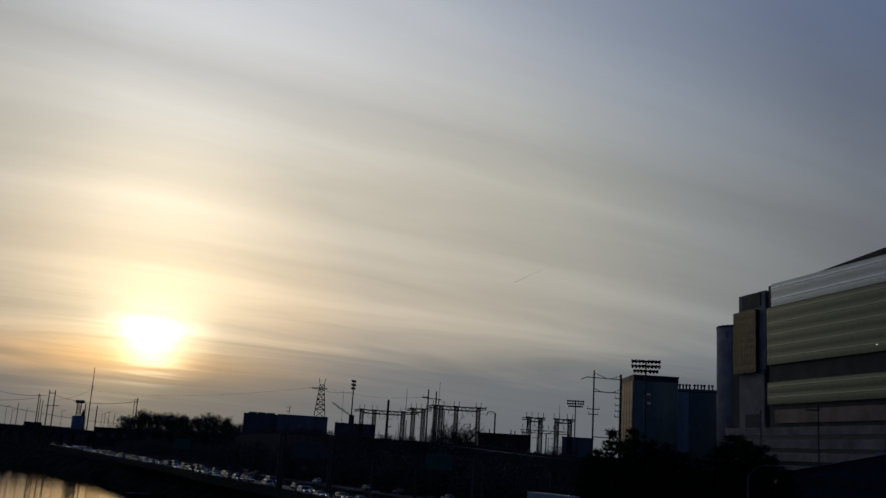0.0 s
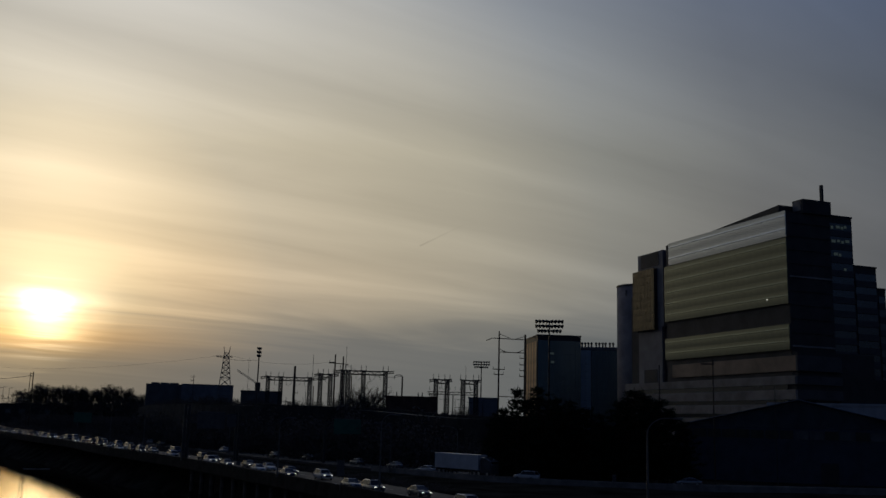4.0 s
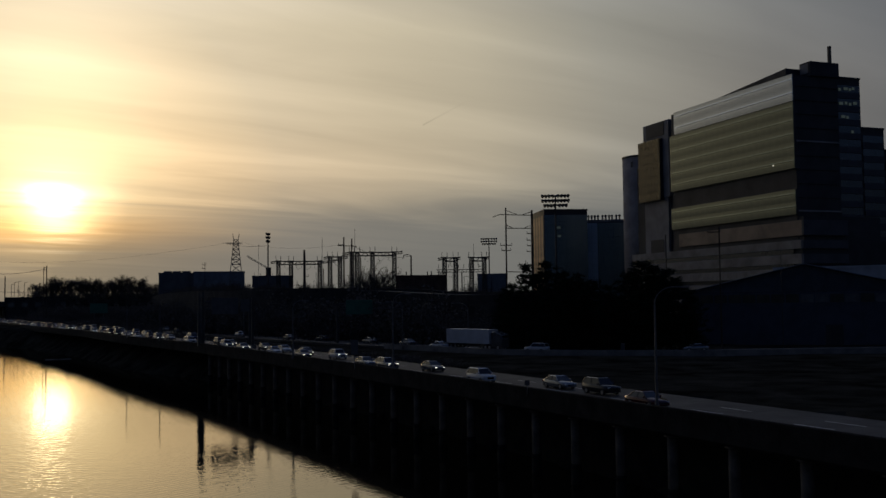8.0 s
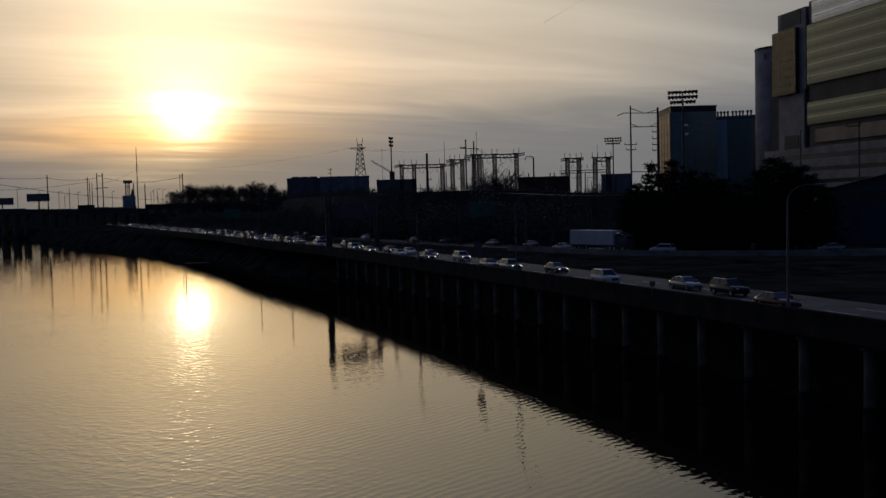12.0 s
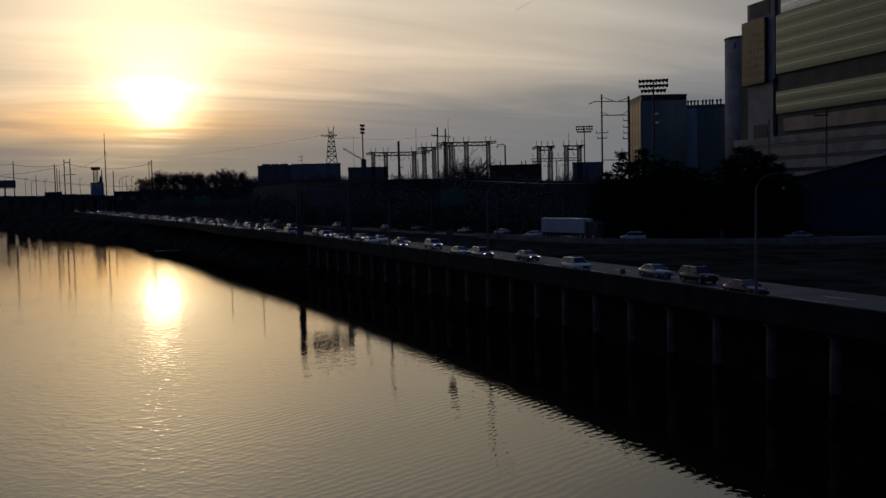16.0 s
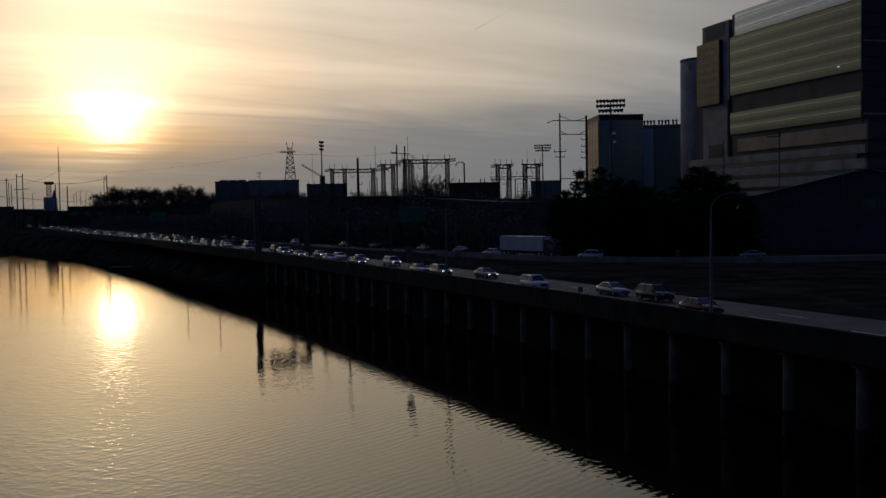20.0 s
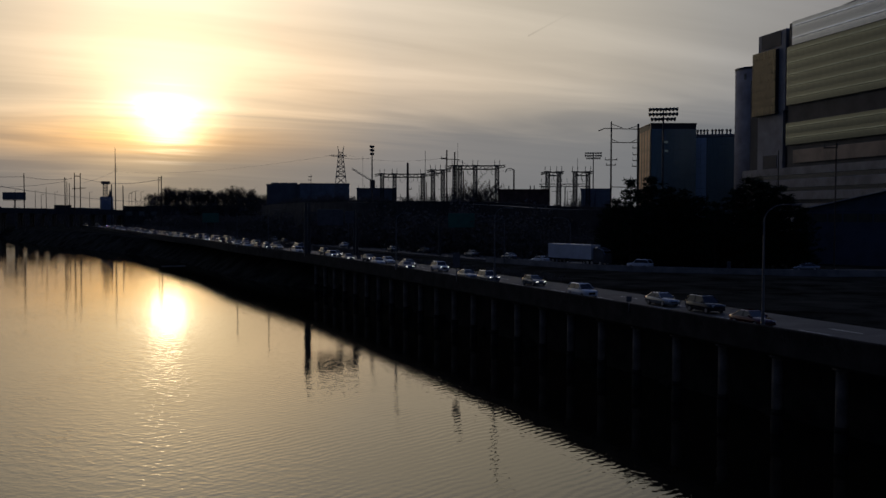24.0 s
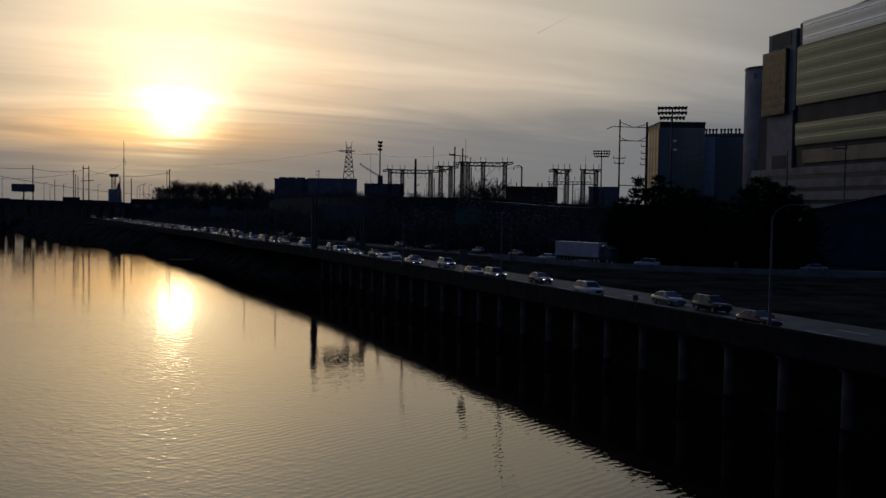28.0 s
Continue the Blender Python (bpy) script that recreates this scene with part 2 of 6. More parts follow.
def water_mat():
    m = bpy.data.materials.new("river_water")
    m.use_nodes = True
    k = Nodes(m.node_tree)
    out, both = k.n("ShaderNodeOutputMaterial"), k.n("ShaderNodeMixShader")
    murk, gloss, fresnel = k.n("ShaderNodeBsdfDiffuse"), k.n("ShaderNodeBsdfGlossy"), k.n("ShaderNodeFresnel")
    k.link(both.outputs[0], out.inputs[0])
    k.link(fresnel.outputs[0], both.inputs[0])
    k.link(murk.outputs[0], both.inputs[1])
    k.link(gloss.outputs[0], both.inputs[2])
    murk.inputs["Color"].default_value = (0.007, 0.006, 0.004, 1)
    # golden light put into the gloss tint; IOR above real water's brightens the mirror
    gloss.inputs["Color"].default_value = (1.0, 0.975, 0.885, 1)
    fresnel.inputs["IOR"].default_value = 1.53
    co = k.n("ShaderNodeTexCoord").outputs["Object"]
    mp = k.n("ShaderNodeMapping")
    mp.vector_type = "TEXTURE"
    mp.inputs["Rotation"].default_value = (0, 0, radians(-25))
    mp.inputs["Scale"].default_value = (1.9, 1.0, 1.0)
    k.link(co, mp.inputs[0])
    place = k.n("ShaderNodeSeparateXYZ")
    k.link(k.n("ShaderNodeNewGeometry").outputs["Position"], place.inputs[0])
    # how far out from the right bank, and how far down the river
    off = k.math("DIVIDE", k.math("SUBTRACT", 58.0, k.math("ADD", place.outputs[0], k.math("MULTIPLY", place.outputs[1], 0.375))), 120.0)
    down = k.math("DIVIDE", place.outputs[1], 400.0)
    reach = k.ramp(down, (0.12, 1.0), (0.22, 0.75), (0.32, 0.45), (0.55, 0.22), (0.9, 0.10))
    patchy = k.ramp(k.noise(co, 0.035, 3.0, 0.6), (0.36, 0.35), (0.60, 1.0))
    # open water, ruffled by the wind
    ruffled = k.math("MULTIPLY", k.math("MULTIPLY", k.ramp(off, (0.24, 0.0), (0.42, 0.75), (0.60, 1.0)), reach), patchy)
    k.link(k.math("MULTIPLY_ADD", ruffled, 0.055, 0.004), gloss.inputs["Roughness"])
    blotch = k.ramp(k.noise(mp.outputs[0], 1.25, 2.0, 0.5, 0.5), (0.42, 0.0), (0.72, 1.0))
    open_h = k.math("ADD", k.math("MULTIPLY", blotch, 0.42), k.math("MULTIPLY", k.noise(mp.outputs[0], 3.2, 2.0, 0.5, 0.3), 0.05))
    open_h = k.math("ADD", open_h, k.math("MULTIPLY", k.noise(mp.outputs[0], 0.45, 2.0, 0.5, 0.6), 0.45))
    h = k.math("MULTIPLY", open_h, ruffled)
    # combed ripples, slantwise to the bank
    swell = k.n("ShaderNodeTexWave")
    swell.wave_type, swell.bands_direction, swell.wave_profile = "BANDS", "Y", "SIN"
    for key, val in (("Scale", 0.36), ("Distortion", 5.5), ("Detail", 3.0), ("Detail Scale", 0.9)):
        swell.inputs[key].default_value = val
    turn = k.n("ShaderNodeMapping")
    turn.inputs["Rotation"].default_value = (0, 0, radians(-45))
    k.link(co, turn.inputs[0])
    k.link(turn.outputs[0], swell.inputs[0])
    combed = k.math("MULTIPLY", k.ramp(off, (0.10, 0.0), (0.2, 1.0), (0.34, 1.0), (0.50, 0.15)), k.ramp(down, (0.18, 1.0), (0.27, 0.45), (0.40, 0.0)))
    combed = k.math("MULTIPLY", combed, k.ramp(k.noise(co, 0.06, 2.0, 0.5), (0.35, 0.25), (0.58, 1.0)))
    h = k.math("ADD", h, k.math("MULTIPLY", swell.outputs[1], k.math("MULTIPLY", combed, 0.13)))
    # the sheltered water beside the bank only trembles
    h = k.math("ADD", h, k.math("MULTIPLY", k.noise(co, 0.9, 2.0, 0.5, 0.5), 0.12))
    h = k.math("ADD", h, k.math("MULTIPLY", k.noise(co, 2.3, 1.0, 0.5, 0.3), 0.062))
    bp = k.n("ShaderNodeBump")
    bp.inputs["Distance"].default_value = 0.075
    k.link(h, bp.inputs["Height"])
    for node in (murk, gloss, fresnel):
        k.link(bp.outputs[0], node.inputs["Normal"])
    return m


def glass_mat(name, color, rough=0.06, spec=0.6, each=0.25, ior=1.5, metal=0.0, highlight=0.0):
    m = bpy.data.materials.new(name)
    m.use_nodes = True
    k = Nodes(m.node_tree)
    out, b = k.n("ShaderNodeOutputMaterial"), k.n("ShaderNodeBsdfPrincipled")
    k.link(b.outputs[0], out.inputs[0])
    r = k.n("ShaderNodeObjectInfo").outputs["Random"]
    co = k.n("ShaderNodeTexCoord").outputs["Object"]
    stain = k.noise(co, 0.35, 3.0)
    base = k.vec("SCALE", color, k.math("ADD", k.math("MULTIPLY_ADD", r, each, 0.75 - each / 2), k.math("MULTIPLY", stain, 0.5)))
    if highlight:
        # painted highlight: a pale line two and a half metres up each panel, fading out above and below
        axes = k.n("ShaderNodeSeparateXYZ")
        k.link(co, axes.inputs[0])
        away = k.math("DIVIDE", k.math("ABSOLUTE", k.math("SUBTRACT", axes.outputs[2], 2.5)), 4.0)
        stripe = k.math("MULTIPLY", k.ramp(away, (0.0, 1.0), (0.09, 0.8), (0.2, 0.3), (0.42, 0.0)), k.ramp(k.noise(co, 1.6, 2.0), (0.3, 0.7), (0.7, 1.1)))
        base = k.vec("SCALE", base, k.math("MULTIPLY_ADD", stripe, highlight, 1.0 - 0.25 * highlight))
    k.link(base, b.inputs["Base Color"])
    b.inputs["Roughness"].default_value = rough
    b.inputs["IOR"].default_value = ior
    b.inputs["Metallic"].default_value = metal
    b.inputs["Specular IOR Level"].default_value = spec
    MATS[name] = m
    return m


ASPHALT = mat("asphalt", (0.05, 0.048, 0.046), 0.78, var=0.35, scale=0.25, bump=0.3, fine=20)
# the river side's shade is put into this near-black concrete colour
SHADED_CONCRETE = mat("shaded_concrete", (0.022, 0.021, 0.019), 0.9, var=0.35, scale=0.5, bump=0.3, spec=0.15)
STAINED = mat("stained_concrete", (0.135, 0.116, 0.094), 0.9, var=0.4, scale=0.6, bump=0.3, spec=0.2)
PALE_CONCRETE = mat("pale_concrete", (0.245, 0.222, 0.193), 0.85, var=0.25, scale=0.4)
GRASS = mat("winter_grass", (0.040, 0.038, 0.030), 0.95, var=0.5, scale=0.15, bump=0.6, fine=6, spec=0.0)
SHADE_ALGAE = mat("shade_and_algae", (0.018, 0.017, 0.014), 0.9, var=0.5, scale=0.3, bump=0.6, spec=0.2)
STEEL = mat("galvanised_steel", (0.20, 0.205, 0.21), 0.5, 0.6, var=0.25, scale=1.0)
DARKSTEEL = mat("dark_painted_steel", (0.05, 0.052, 0.055), 0.5, 0.2, var=0.3, scale=0.8)
WOODPOLE = mat("creosoted_wood", (0.075, 0.055, 0.04), 0.9, var=0.4, scale=1.5)
BARK = mat("dark_bark", (0.07, 0.055, 0.042), 0.95, var=0.4, scale=2.0, bump=0.5)
TWIG = mat("bare_twigs", (0.13, 0.115, 0.10), 0.95, var=0.3, scale=0.3, bump=0, spec=0.1)
NEEDLES = mat("pine_needles", (0.022, 0.036, 0.02), 0.9, var=0.4, scale=0.4, bump=0, spec=0.1)
STONE = mat("sooty_stone", (0.036, 0.035, 0.035), 0.9, var=0.4, scale=0.3, bump=0.4)
BRICK = mat("dark_brick", (0.11, 0.06, 0.045), 0.9, var=0.4, scale=0.4, bump=0.3)
RUBBER = mat("tyre_rubber", (0.02, 0.02, 0.02), 0.85, var=0.2, scale=6)
ALLOY = mat("wheel_alloy", (0.45, 0.45, 0.46), 0.35, 0.9, var=0.15, scale=6)
CARGLASS = mat("car_glass", (0.01, 0.012, 0.014), 0.06, var=0.1, scale=1, bump=0)
LENS = mat("headlamp_lens", (0.6, 0.6, 0.58), 0.15, var=0.1, scale=5, bump=0)
LIT = mat("lit_headlamp", (0.8, 0.8, 0.75), 0.2, var=0.05, scale=5, bump=0, emit=((1, 0.95, 0.85), 1.5))
TAIL = mat("tail_lamp", (0.25, 0.015, 0.012), 0.25, var=0.1, scale=5, bump=0)
WATER = water_mat()


# ---- making meshes ----
def mesh_of(name, bm, material, smooth=False):
    me = bpy.data.meshes.new(name)
    if smooth:
        for f in bm.faces:
            f.smooth = True
    bm.to_mesh(me)
    bm.free()
    me.materials.append(material)
    return me


def part(name, bm, material, parent, label="", smooth=False):
    ob = new(name, bm if isinstance(bm, bpy.types.Mesh) else mesh_of(name, bm, material, smooth))
    ob.parent = parent
    if label:
        tagged(ob, label)
    return ob


def thing(name, m, label, category, group="", kind=""):
    """An empty at the base of a thing, which its parts hang from."""
    ob = new(name)
    ob.matrix_world = m
    return tagged(ob, label, category, group, kind)


def single(name, bm, material, label, category, group="", kind="", m=None, smooth=False):
    ob = new(name, mesh_of(name, bm, material, smooth))
    if m is not None:
        ob.matrix_world = m
    return tagged(ob, label, category, group, kind)


def B():
    return bmesh.new()


def box(bm, x0, x1, y0, y1, z0, z1, bevel=0.0):
    v = [bm.verts.new(p) for p in ((x0, y0, z0), (x1, y0, z0), (x1, y1, z0), (x0, y1, z0),
                                   (x0, y0, z1), (x1, y0, z1), (x1, y1, z1), (x0, y1, z1))]
    fs = [bm.faces.new([v[i] for i in q]) for q in ((3, 2, 1, 0), (4, 5, 6, 7), (0, 1, 5, 4), (1, 2, 6, 5), (2, 3, 7, 6), (3, 0, 4, 7))]
    if bevel:
        bmesh.ops.bevel(bm, geom=list({e for f in fs for e in f.edges}), offset=bevel, segments=2, affect="EDGES", profile=0.6)
    return bm


def rod(bm, a, b, r0, r1=None, n=6):
    """A tapered bar from a to b."""
    a, b = Vector(a), Vector(b)
    r1 = r0 if r1 is None else r1
    d = (b - a).normalized()
    s = d.cross(Vector((0, 0, 1)) if abs(d.z) < 0.9 else Vector((1, 0, 0))).normalized()
    t = d.cross(s)
    rings = []
    for p, r in ((a, r0), (b, r1)):
        rings.append([bm.verts.new(p + (s * math.cos(2 * math.pi * i / n) + t * math.sin(2 * math.pi * i / n)) * r) for i in range(n)])
    for i in range(n):
        j = (i + 1) % n
        bm.faces.new((rings[0][i], rings[0][j], rings[1][j], rings[1][i]))
    bm.faces.new(rings[0][::-1])
    bm.faces.new(rings[1])
    return bm


def tube(bm, pts, r, n=6, r1=None):
    """One bent bar along a line of points."""
    pts = [Vector(p) for p in pts]
    r1 = r if r1 is None else r1
    rings = []
    for i, p in enumerate(pts):
        d = (pts[min(i + 1, len(pts) - 1)] - pts[max(i - 1, 0)]).normalized()
        s = d.cross(Vector((0, 0, 1)) if abs(d.z) < 0.95 else Vector((0, 1, 0))).normalized()
        t = d.cross(s)
        q = r + (r1 - r) * i / (len(pts) - 1)
        rings.append([bm.verts.new(p + (s * math.cos(2 * math.pi * j / n) + t * math.sin(2 * math.pi * j / n)) * q) for j in range(n)])
    for a, b in zip(rings, rings[1:]):
        for j in range(n):
            bm.faces.new((a[j], a[(j + 1) % n], b[(j + 1) % n], b[j]))
    bm.faces.new(rings[0][::-1])
    bm.faces.new(rings[-1])
    return bm


def sweep(bm, line, profile):
    """A profile of (offset to the right, height) swept along a plan line of (x, y, z)."""
    rows = []
    for i, p in enumerate(line):
        a, b = Vector(line[max(0, i - 1)]), Vector(line[min(len(line) - 1, i + 1)])
        d = b - a
        nrm = Vector((d.y, -d.x, 0)).normalized()
        rows.append([bm.verts.new(Vector(p) + nrm * o + Vector((0, 0, h))) for o, h in profile])
    n = len(profile)
    for i in range(len(rows) - 1):
        for j in range(n):
            bm.faces.new((rows[i][j], rows[i][(j + 1) % n], rows[i + 1][(j + 1) % n], rows[i + 1][j]))
    bm.faces.new(rows[0])
    bm.faces.new(rows[-1][::-1])
    bmesh.ops.recalc_face_normals(bm, faces=bm.faces)
    return bm


def spline(pts, step):
    """A smooth plan line through the points, cut into equal steps."""
    P = [np.array(p, float) for p in pts]
    P = [2 * P[0] - P[1]] + P + [2 * P[-1] - P[-2]]
    fine = []
    for i in range(1, len(P) - 2):
        for s in np.linspace(0, 1, 24, endpoint=False):
            a, b, c, d = P[i - 1:i + 3]
            fine.append(0.5 * (2 * b + (c - a) * s + (2 * a - 5 * b + 4 * c - d) * s * s + (3 * b - a - 3 * c + d) * s ** 3))
    fine.append(P[-2])
    out, left = [fine[0]], step
    for a, b in zip(fine, fine[1:]):
        seg = np.linalg.norm(b - a)
        while seg >= left:
            a = a + (b - a) * (left / seg)
            out.append(a)
            seg -= left
            left = step
        left -= seg
    return out


def facing(az, dist, z):
    """Base of a thing that turns its front to the river bridge: local x to the right, y away."""
    p = polar(az, dist, z)
    return pose(p.x, p.y, p.z, 0, 0, -az)


# ---- ground, river, roads ----
LAND = 7.9
ROAD = 8.2
EDGE = spline([(92, -90), (72.5, -40), (58, 0), (45.7, 35), (33.3, 69.8), (27, 87.3), (21.4, 103.1), (14.6, 122), (8.2, 138.8), (0, 160), (-9.5, 184),
               (-18.4, 206), (-31, 236), (-52, 280), (-63, 304), (-87, 362), (-125, 440), (-206, 620), (-290, 800), (-400, 1020)], 4.0)
RAMP = spline([(300, 158), (200, 160), (140, 162), (102, 164), (78, 165.5), (54, 170), (36, 180.5), (26, 194), (14.5, 212), (2, 234),
               (-13, 262), (-33, 303), (-64, 364), (-105, 453), (-186, 630), (-270, 810), (-380, 1030)], 4.0)
edge_np = np.array(EDGE)


def bank_side(x, y):
    """How far (x, y) lies to the right of the viaduct's river edge."""
    d = edge_np - np.array((x, y))
    i = min(max(1, int(np.argmin((d ** 2).sum(1)))), len(edge_np) - 2)
    t = edge_np[i + 1] - edge_np[i - 1]
    t = t / np.linalg.norm(t)
    q = np.array((x, y)) - edge_np[i]
    return q[0] * t[1] - q[1] * t[0]


def ground_z(x, y):
    s = bank_side(x, y)
    bed = -2.5
    toe = np.interp(y, (215, 270, 420, 500, 640), (6.5, -8.0, -10.0, -30.0, -62.0))
    rise = min(1, max(0, (s - toe) / min(12.5 - toe, 20.5)))
    z = bed + (LAND - 0.05 - bed) * rise * rise * (3 - 2 * rise)
    if y > 735:
        f = min(1, (y - 735) / 30)
        z = max(z, bed + (LAND - bed) * f)
    left = min(1, max(0, (-s - 260) / 20))
    z = max(z, bed + (LAND - bed) * left)
    return z


def make_ground():
    xs = list(np.arange(-420, 170, 6.0))
    ys = list(np.arange(-60, 960, 8.0))
    xs = [-9000, -5000, -2500, -1300, -800, -560] + xs + [180, 200, 240, 320, 450, 700, 1300, 2500, 5000, 9000]
    ys = [-6000, -2000, -700, -250, -120] + ys + [1000, 1100, 1300, 1800, 2800, 4500, 9000]
    verts, faces = [], []
    for y in ys:
        for x in xs:
            z = ground_z(x, y)
            if z > LAND - 0.2 and abs(x) < 500 and y < 1000:
                z += 0.25 * (noise.noise((x * 0.05, y * 0.05, 0)) - 0.6)
            verts.append((x, y, z))
    n = len(xs)
    for j in range(len(ys) - 1):
        for i in range(n - 1):
            a = j * n + i
            faces.append((a, a + 1, a + n + 1, a + n))
    me = bpy.data.meshes.new("ground")
    me.from_pydata(verts, [], faces)
    me.materials.append(GRASS)
    ob = new("ground", me)
    tagged(ob, "dark winter grass and mud sloping down to the river", "ground", kind="structure")


make_ground()
bm = B()
bmesh.ops.create_grid(bm, x_segments=1, y_segments=1, size=1)
bmesh.ops.transform(bm, matrix=Matrix.Diagonal((4000, 4000, 1, 1)), verts=bm.verts)
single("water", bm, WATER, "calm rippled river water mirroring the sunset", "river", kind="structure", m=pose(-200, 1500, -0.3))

# the river road: a deck on columns, with a low parapet on its outer edge
E3 = [(p[0], p[1], 0.0) for p in EDGE]
viaduct = thing("road", pose(0, 0, 0), "dark asphalt highway on a concrete viaduct beside the river", "road", kind="structure")
part("roadway", sweep(B(), E3, [(0.55, ROAD - 0.25), (0.55, ROAD), (12.2, ROAD + 0.02), (12.2, ROAD - 0.25)]), ASPHALT, viaduct, "worn grey asphalt lanes")
part("deck_slab", sweep(B(), E3, [(0.3, ROAD - 1.75), (0.0, ROAD - 1.5), (0.0, ROAD - 0.3), (12.4, ROAD - 0.28), (12.4, ROAD - 1.75)]), SHADED_CONCRETE, viaduct, "concrete deck edge, near-black for its shaded side")
# wall added to close the gap; its near-black colour paints the under-deck shade
part("retaining_wall", sweep(B(), [p for p in E3 if p[1] < 240], [(6.0, -2.6), (6.0, ROAD - 0.4), (6.6, ROAD - 0.4), (6.6, -2.6)]), SHADE_ALGAE, viaduct, "added wall behind the columns, near-black for the shade under the deck")
part("parapet", sweep(B(), E3, [(0.0, ROAD - 0.3), (0.02, ROAD + 0.65), (0.12, ROAD + 0.74), (0.34, ROAD + 0.74), (0.42, ROAD + 0.6), (0.52, ROAD - 0.25)]), SHADED_CONCRETE, viaduct, "low dark concrete parapet")
PAINT = mat("road_paint", (0.75, 0.75, 0.72), 0.7, var=0.4, scale=1.5)
for off in (1.3, 11.5):
    part("edge_line", sweep(B(), E3, [(off, ROAD - 0.1), (off, ROAD + 0.014), (off + 0.16, ROAD + 0.014), (off + 0.16, ROAD - 0.1)]), PAINT, viaduct, "worn white edge line")
for off in (4.8, 8.2):
    bm = B()
    for i in range(3, len(EDGE) - 120, 3):
        sweep(bm, E3[i:i + 2], [(off, ROAD - 0.1), (off, ROAD + 0.016), (off + 0.15, ROAD + 0.016), (off + 0.15, ROAD - 0.1)])
    part("lane_dashes", bm, PAINT, viaduct, "worn white lane dashes")

R3 = [(p[0], p[1], 0.0) for p in RAMP]
ramp = thing("road", pose(0, 0, 0), "second asphalt carriageway curving off behind a pale wall", "road", kind="structure")
part("roadway", sweep(B(), R3, [(0.5, ROAD - 0.5), (0.5, ROAD), (12.5, ROAD + 0.02), (12.5, ROAD - 0.5)]), ASPHALT, ramp)
near = [p for p in R3 if p[1] < 215]
part("barrier", sweep(B(), near, [(0.0, ROAD - 1.0), (0.05, ROAD + 0.6), (0.3, ROAD + 0.6), (0.45, ROAD - 1.0)]), PALE_CONCRETE, ramp, "pale concrete barrier wall")

# columns under the outer edge of the deck
bm = B()
rod(bm, (0, 0, 0.6), (0, 0, ROAD - 1.95), 0.5, 0.5, 12)
box(bm, -0.6, 0.6, -0.6, 0.6, ROAD - 1.95, ROAD - 1.75)
col_mesh = mesh_of("column", bm, STAINED, True)
# wet algae and the shade low on the column, both in one black colour
wet_mesh = mesh_of("column_foot", rod(rod(B(), (0, 0, -2.5), (0, 0, 1.3), 0.56, 0.54, 12), (0, 0, 1.3), (0, 0, 1.8), 0.54, 0.51, 12), SHADE_ALGAE, True)
COLS = spline([tuple(p) for p in EDGE[1:]], 7.42)
for i in range(19, 46):
    p, q = COLS[i], COLS[i + 1]
    c = part("column", col_mesh, None, viaduct, "round grey concrete column, stained at the waterline")
    d = (q - p) / np.linalg.norm(q - p)
    c.matrix_basis = pose(p[0] + d[1] * 1.0, p[1] - d[0] * 1.0, 0)
    part("column_foot", wet_mesh, None, c, "black band at the foot, wet algae and painted shade")


# ---- houses ----
def block(name, m, w, d, h, wall, label, category, roof_m=None, cap=0.6):
    """A plain flat-roofed house: body, parapet cap; front on local y = 0, centred in x."""
    t = thing(name, m, label, category)
    part("wall", box(B(), -w / 2, w / 2, 0, d, -1.0, h), wall, t)
    part("roof_edge", box(B(), -w / 2 - 0.15, w / 2 + 0.15, -0.15, d + 0.15, h, h + cap), roof_m or wall, t)
    return t


# hospital tower: a long glazed face turned to the river, on a banded podium
TG = glass_mat("bronze_glass", (0.195, 0.198, 0.130), 0.24, ior=1.6, metal=0.6, each=0.05, highlight=0.75)
TGOLD = glass_mat("gold_glass", (0.125, 0.097, 0.052), 0.25, ior=1.5, metal=0.6, each=0.35)
TSILVER = glass_mat("silver_louvre", (0.52, 0.545, 0.56), 0.26, ior=1.7, metal=0.8, each=0.05, highlight=0.55)
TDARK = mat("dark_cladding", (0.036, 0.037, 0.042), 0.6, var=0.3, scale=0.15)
TGREY = mat("grey_cladding", (0.315, 0.293, 0.280), 0.6, var=0.2, scale=0.15)
TBAND = mat("podium_precast", (0.33, 0.30, 0.27), 0.6, var=0.25, scale=0.2)
# warm evening light on the top band is put into this orange colour
TWARMLIT = mat("warm_lit_precast", (0.34, 0.22, 0.15), 0.35, var=0.3, scale=0.1)
TBLUE = glass_mat("blue_glass", (0.10, 0.13, 0.165), 0.15, metal=0.7)
WARE_EDGE = mat("pale_grey_panel", (0.17, 0.175, 0.18), 0.55, var=0.2, scale=0.2)
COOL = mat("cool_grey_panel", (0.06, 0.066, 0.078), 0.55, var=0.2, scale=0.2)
DIM = mat("dim_lit_room", (0.12, 0.12, 0.12), 0.5, var=0.3, scale=0.3, bump=0, emit=((0.7, 0.95, 0.95), 0.03))
LAMPWHITE = mat("small_lamp", (0.8, 0.8, 0.8), 0.4, bump=0, emit=((1.0, 0.97, 0.9), 0.6))

TB = EYE - LAND  # from the land to the height of the eye
tower = thing("hospital_tower", pose(145.8, 278.8, LAND, 0, 0, 12.7), "tall hospital tower with banded bronze glass and a dark end wall", "building")


